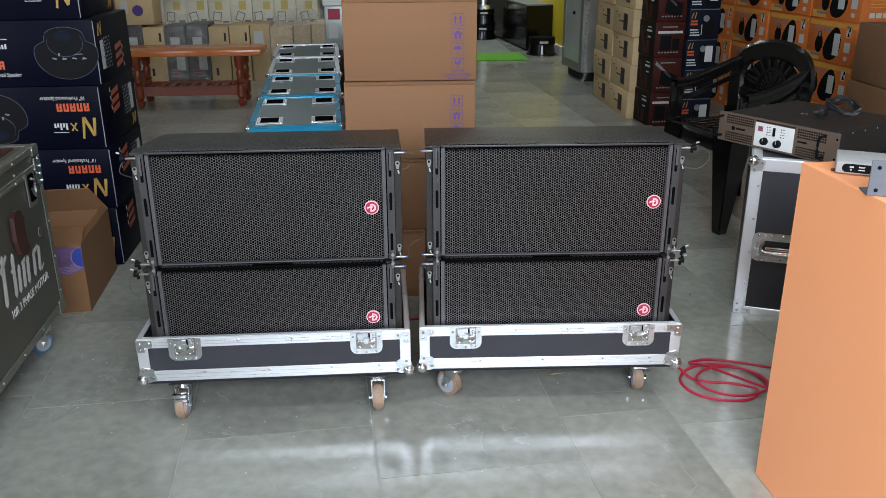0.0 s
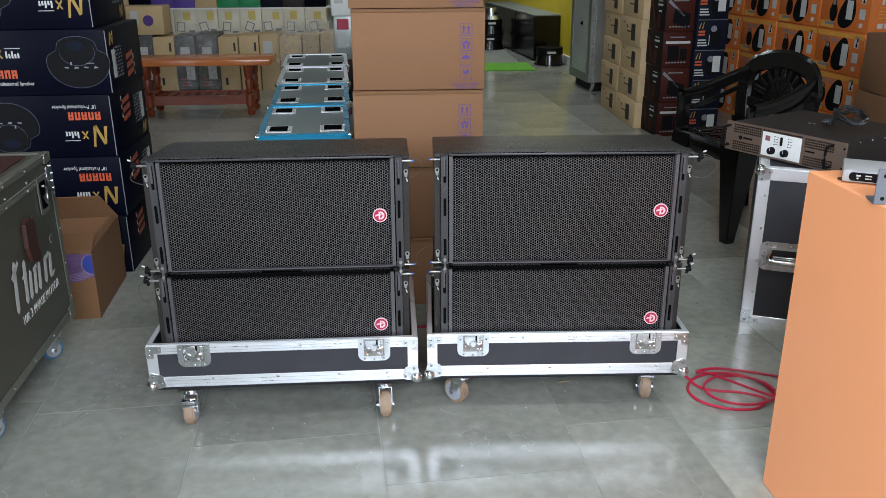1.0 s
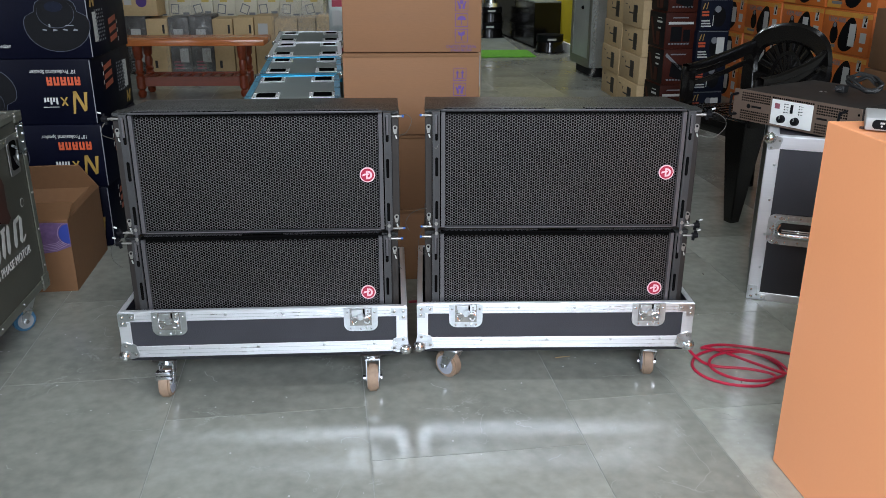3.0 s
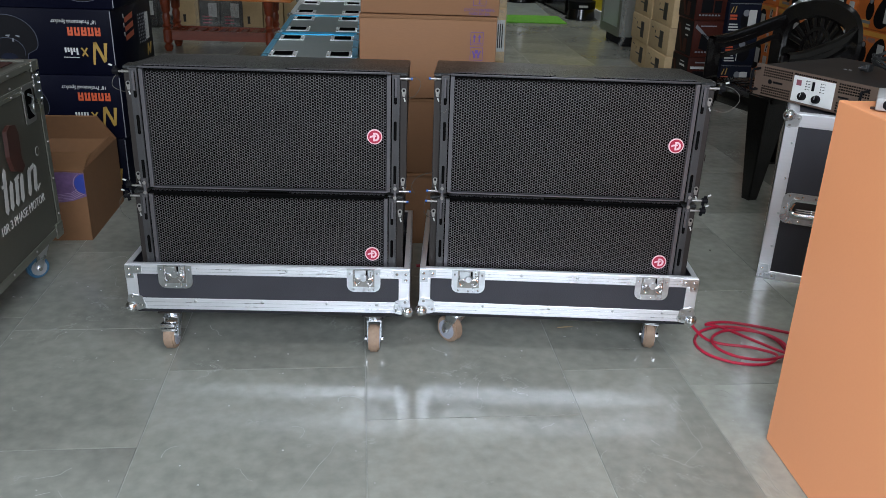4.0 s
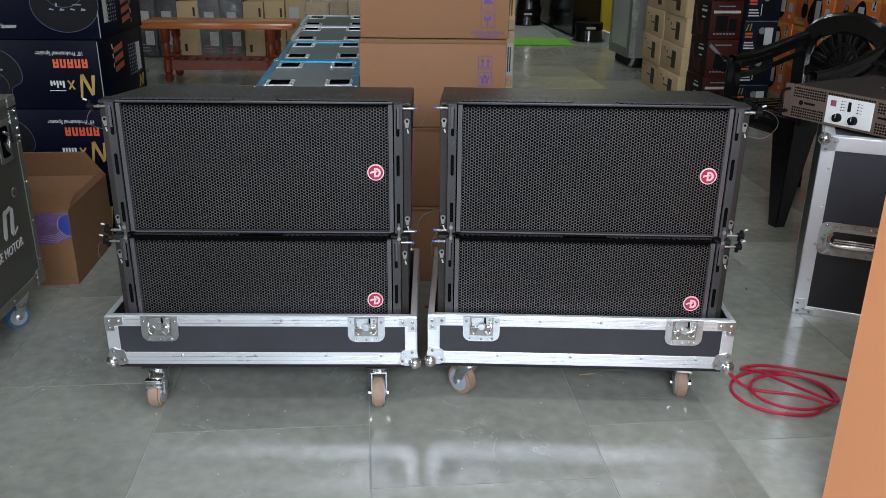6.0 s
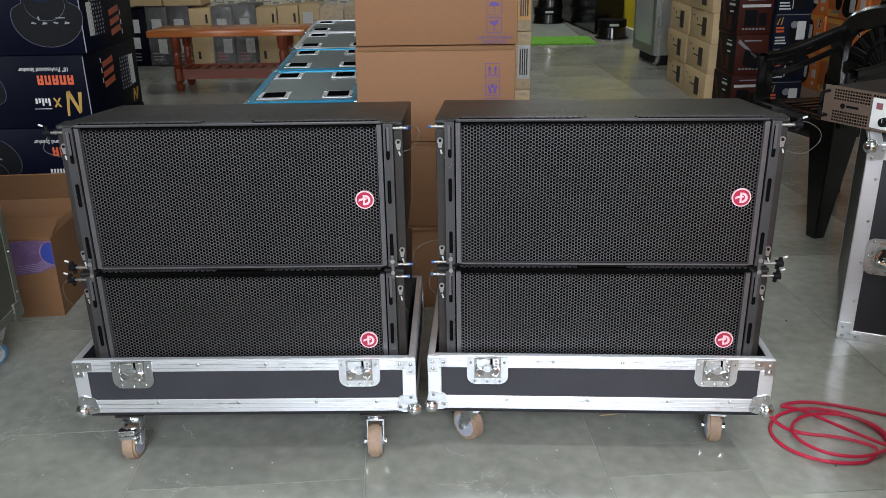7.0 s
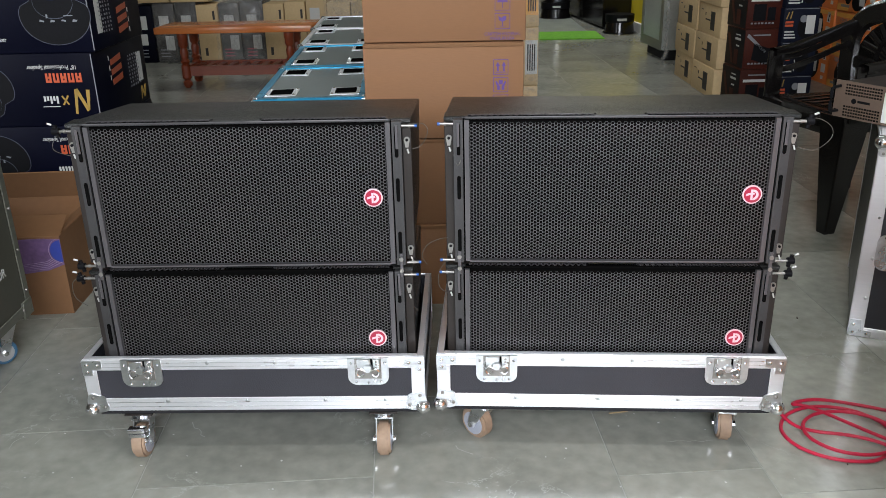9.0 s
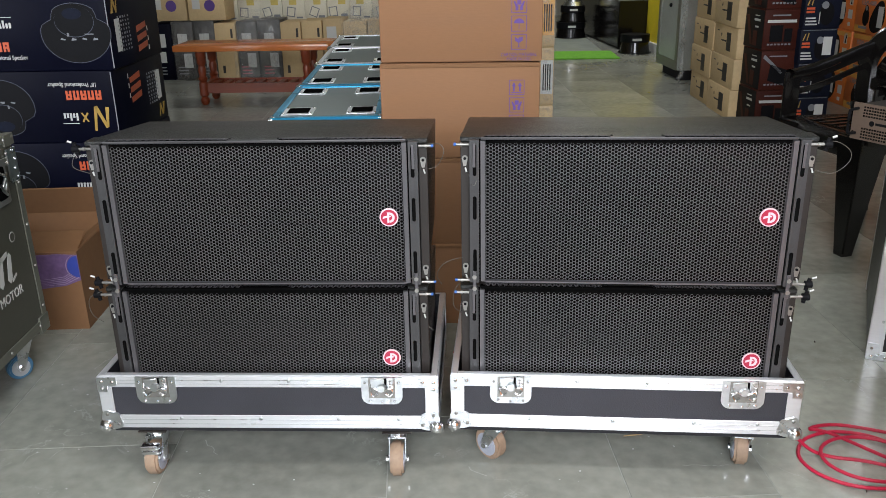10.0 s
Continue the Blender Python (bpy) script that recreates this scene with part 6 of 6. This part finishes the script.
# standing cartons against the back wall
BX = ((-3.02, 0.195, "navy"), (-2.82, 0.2, "dark"), (-2.615, 0.2, "dark"), (-2.41, 0.2, "kraft"), (-2.205, 0.19, "print"), (-2.01, 0.215, "print"), (-1.79, 0.19, "kraft"), (-1.595, 0.19, "kraft"), (-1.4, 0.19, "label"), (-1.205, 0.215, "film"), (-0.985, 0.165, "film"), (-0.815, 0.19, "film"))
for k, (x, w, kind) in enumerate(BX):
    col = {"navy": NAVY, "dark": AMP_BODY, "print": AMP_BODY}.get(kind, KRAFT)
    deco = []
    if kind in ("navy", "dark", "print"):
        deco = [("white_label", [bar(-0.05, 0.04, 0.3, 0.42)] + ([bar(-0.06, 0.03, 0.16, 0.26)] if kind == "navy" else [bar(-0.01, 0.07, 0.11, 0.24)]), WHITE_INK, pose(0, 0, 0)), ("print_lines", [bar(-0.07, 0.02, 0.05 + 0.03 * i, 0.06 + 0.03 * i) for i in range(3)], GREY_INK if kind != "print" else RED, pose(0, 0, 0))]
    elif kind == "label":
        deco = [("white_label", [bar(-0.06, 0.03, 0.3, 0.47)], WHITE_INK, pose(0, 0, 0))]
    elif kind == "kraft":
        deco = [("stamp", [bar(0.05, 0.07, 0.38, 0.46)], AMP_BODY, pose(0, 0, 0)), ("lower_stamp", [bar(-0.05, -0.025, 0.06, 0.13)], AMP_BODY, pose(0, 0, 0))]
    h = 0.525 + 0.012 * ((k * 7) % 3 - 1)
    simple_box("standing_carton", pose(x + w / 2, 8.1 + 0.015 * (k % 3) - 0.02 * (x + 1.8), 0, 0, 0, 1.5), w - 0.006, 0.34, h, col, {"navy": "navy carton with white labels, standing on end", "dark": "dark printed carton with white labels, standing on end", "print": "dark film-wrapped carton with labels, standing on end", "film": "film-wrapped kraft carton standing on end", "label": "kraft carton with a white label, standing on end"}.get(kind, "plain kraft carton standing on end"), "row of standing cartons", deco)
    if kind in ("print", "film", "dark"):
        f = thing("wrapping_film", pose(x + w / 2, 8.1 + 0.015 * (k % 3) - 0.02 * (x + 1.8), 0, 0, 0, 1.5), "clear film over a standing carton", "wrapping", "films over standing cartons")
        bm = B(-w / 2 - 0.004, w / 2 + 0.004, -0.008, 0.345, 0.004, h + 0.01, bevel=0.012)
        part("film", bm, FILM, f)
        if kind == "film":
            bm = bmesh.new()
            prism(bm, [(-0.06, h), (0.05, h), (0.0, h + 0.1 + 0.02 * (k % 3)), (-0.05, h + 0.09)], 0.03)
            part("film_peak", bm, FILM, f).matrix_basis = pose(0, 0.1, 0)

def crumpled_film(xa, xb, y, za, zb, seed):
    """A loose sheet of clear film hanging over the cartons in sharp folds."""
    rnd = random.Random(seed)
    bm = bmesh.new()
    nx, nz = 14, 16
    rows = []
    for j in range(nz + 1):
        v = j / nz
        row = []
        for i in range(nx + 1):
            u = i / nx
            pinch = 1 - 0.45 * max(0, v - 0.72) / 0.28
            x = (xa + xb) / 2 + (u - 0.5) * (xb - xa) * pinch + rnd.uniform(-0.012, 0.012)
            row.append(bm.verts.new((x, y - 0.02 - 0.035 * rnd.random() + 0.12 * max(0, v - 0.75), za + (zb - za) * v + rnd.uniform(-0.01, 0.01))))
        rows.append(row)
    for ra, rb in zip(rows, rows[1:]):
        for i in range(nx):
            bm.faces.new((ra[i], ra[i + 1], rb[i + 1], rb[i]))
    w = thing("wrapping_film", pose(0, 0, 0), "crumpled clear film hanging over standing cartons", "wrapping", "loose film on the cartons")
    part("film", bm, FILM, w)


crumpled_film(-2.22, -1.8, 8.07, 0.03, 0.64, 3)
crumpled_film(-1.22, -0.66, 8.06, 0.25, 0.68, 8)
# a low platform carries white cartons with yellow labels behind them
plat = thing("storage_platform", pose(-2.0, 8.5, 0, 0, 0, 1.5), "low plywood platform behind the standing cartons", "platform")
part("deck", B(-1.2, 1.32, 0, 0.5, 0.47, 0.5), KRAFT, plat)
for x in (-1.1, 0.05, 1.2):
    part("support", B(x, x + 0.05, 0.05, 0.45, 0, 0.47), KRAFT, plat)
white_me = carton_mesh(0.212, 0.3, 0.244, CREAM)
for k in range(11):
    for r in range(2):
        root = simple_box("white_carton", pose(-3.05 + 0.216 * k, 8.53 - 0.01 * (k % 2), 0.5 + 0.246 * r, 0, 0, 1.5), 0.212, 0.3, 0.244, WHITE, "white carton with a yellow label, in a row", "row of white cartons",
                          (("yellow_label", [bar(-0.04 + 0.02 * (k % 3), 0.03 + 0.02 * (k % 3), 0.14, 0.215 + 0.01 * (k % 2))], MUSTARD, pose(0, 0, 0)), ("grey_frame", [bar(-0.04, 0.04, -0.045, 0.045)], GREY_INK, pose(-0.05 + 0.012 * ((k * 5) % 4), 0, 0.075, 0, (-14, 9, 22, -6, 4)[k % 5], 0)), ("frame_field", [bar(-0.031, 0.031, -0.036, 0.036)], CREAM, pose(-0.05 + 0.012 * ((k * 5) % 4), -0.001, 0.075, 0, (-14, 9, 22, -6, 4)[k % 5], 0)), ("frame_foot", [bar(0.025, 0.085, 0.015, 0.03 + 0.012 * (k % 3))], GREY_INK, pose(0, 0, 0))), mesh=white_me) if r == 0 else simple_box("printed_carton", pose(-3.05 + 0.216 * k, 8.53, 0.5 + 0.246 * r + 0.012, 0, 0, 1.5), 0.212, 0.3, 0.3, (KRAFT, KRAFT, NAVY, VIOLET_BOX, VIOLET_BOX, KRAFT, GREEN_BOX, GREEN_BOX, NAVY_SIDE, AMP_BODY, NAVY)[k], "coloured printed carton on the white ones", "coloured cartons on the platform",
                          (("label", [bar(-0.07, 0.03, 0.1, 0.2)], (WHITE_INK, GREY_INK)[k % 2], pose(0, 0, 0)),))
shelf = thing("shelf_board", pose(-2.0, 8.5, 0.7445, 0, 0, 1.5), "white shelf board lying on the white cartons", "shelf board")
part("board", B(-1.2, 1.32, 0, 0.4, 0, 0.012), WHITE, shelf)
# kraft cartons with a violet dot on the left end
for k in range(2):
    simple_box("kraft_carton", pose(-2.82 + 0.36 * k, 8.12, 0.538, 0, 0, 1.5), 0.34, 0.3, 0.26, KRAFT, "kraft carton with a violet round print", "kraft cartons on top",
               (("violet_dot", [disc(0.05, 22, 0.03, 0.13)], PURPLE, pose(0, 0, 0)), ("label", [bar(-0.13, -0.06, 0.1, 0.22)], WHITE_INK, pose(0, 0, 0))))
# ---- stone floor: slabs laid in staggered columns, turned with the room ----
bed = setting("floor", B(X0 - 0.2, X1 + 0.2, Y0 - 0.2, Y1 + 0.2, -0.12, -0.0012), GROUT, "grey-green polished stone slab floor")
bed.matrix_basis = RM
cols = [-3.8, -3.28, -2.76, -2.24, -1.72, -1.2, -0.815, -0.335, 0.181, 0.712, 1.035, 1.55, 2.07, 2.59, 3.11, 3.63, 4.15, 4.8]
offs = {-1.2: 0.1, -0.815: 0.02, -0.335: 0.352, 0.181: 0.1, 0.712: 0.31, 1.035: 0.22}
LEN = 0.575


def slab_mesh(w, d, material):
    bm = bmesh.new()
    g = 0.001
    b = 0.0006
    v = [bm.verts.new(p) for p in ((g, g, -0.02), (w - g, g, -0.02), (w - g, d - g, -0.02), (g, d - g, -0.02), (g + b, g + b, 0), (w - g - b, g + b, 0), (w - g - b, d - g - b, 0), (g + b, d - g - b, 0))]
    for q in ((4, 5, 6, 7), (0, 1, 5, 4), (1, 2, 6, 5), (2, 3, 7, 6), (3, 0, 4, 7)):
        bm.faces.new([v[i] for i in q])
    return mesh_of("slab", bm, material)


rest = bmesh.new()
for a, b in zip(cols, cols[1:]):
    me = slab_mesh(b - a, LEN, FLOOR_PALE if 1.0 < a < 2.0 else FLOOR)
    y = Y0 - 0.2 - LEN + offs.get(a, (a * 7.3) % LEN) + 0.0
    while y < Y1 + 0.1:
        near = -2.3 < a < 2.2 and -0.6 < y < 7.2
        if near:
            s = new("slab", me)
            s.parent = bed
            s.matrix_basis = pose(a, y, 0)
        else:
            g = 0.001
            rest.faces.new([rest.verts.new(p) for p in ((a + g, y + g, 0), (b - g, y + g, 0), (b - g, y + LEN - g, 0), (a + g, y + LEN - g, 0))])
        y += LEN
r = part("far_slabs", rest, FLOOR, bed)
tagged(r, kind="stuff")

# pale scratches and scuffs worn into the stone
rnd = random.Random(33)
bm = bmesh.new()


def scuff(pts, wd):
    """A thin flake of pale wear, a fraction of a millimetre proud."""
    for (xa, ya), (xb, yb) in zip(pts, pts[1:]):
        d = Vector((xb - xa, yb - ya, 0))
        if d.length < 1e-5:
            continue
        n = Vector((-d.y, d.x, 0)).normalized() * wd
        z = 0.0003
        bm.faces.new([bm.verts.new(p) for p in ((xa - n.x, ya - n.y, z), (xb - n.x, yb - n.y, z), (xb + n.x, yb + n.y, z), (xa + n.x, ya + n.y, z))])


for k in range(70):
    x, y = rnd.uniform(-1.3, 1.25), rnd.uniform(0.95, 2.7)
    a = rnd.uniform(0, 6.28)
    pts = [(x, y)]
    for i in range(rnd.randint(2, 7)):
        a += rnd.uniform(-0.8, 0.8)
        x, y = x + 0.014 * math.cos(a), y + 0.014 * math.sin(a)
        pts.append((x, y))
    scuff(pts, rnd.uniform(0.0004, 0.0013))
for xa, ya, xb, yb in ((-0.05, 1.6, -0.115, 1.41), (0.905, 1.6, 0.925, 1.46), (0.915, 1.6, 0.94, 1.45), (0.64, 2.08, 0.75, 2.085), (0.86, 1.86, 0.99, 1.83), (0.78, 1.75, 0.8, 1.62), (0.8, 1.62, 0.74, 1.55), (-0.62, 1.83, -0.56, 1.84)):
    pts = [(xa + (xb - xa) * i / 8 + rnd.uniform(-0.003, 0.003), ya + (yb - ya) * i / 8 + rnd.uniform(-0.003, 0.003)) for i in range(9)]
    scuff(pts, 0.0008)
me = bpy.data.meshes.new("floor_scuff")
bm.to_mesh(me)
bm.free()
me.materials.append(GROUT)
w = new("floor_scuff", me)
tagged(w, "pale scuffs and scratches worn into the stone floor", "wear", kind="stuff")
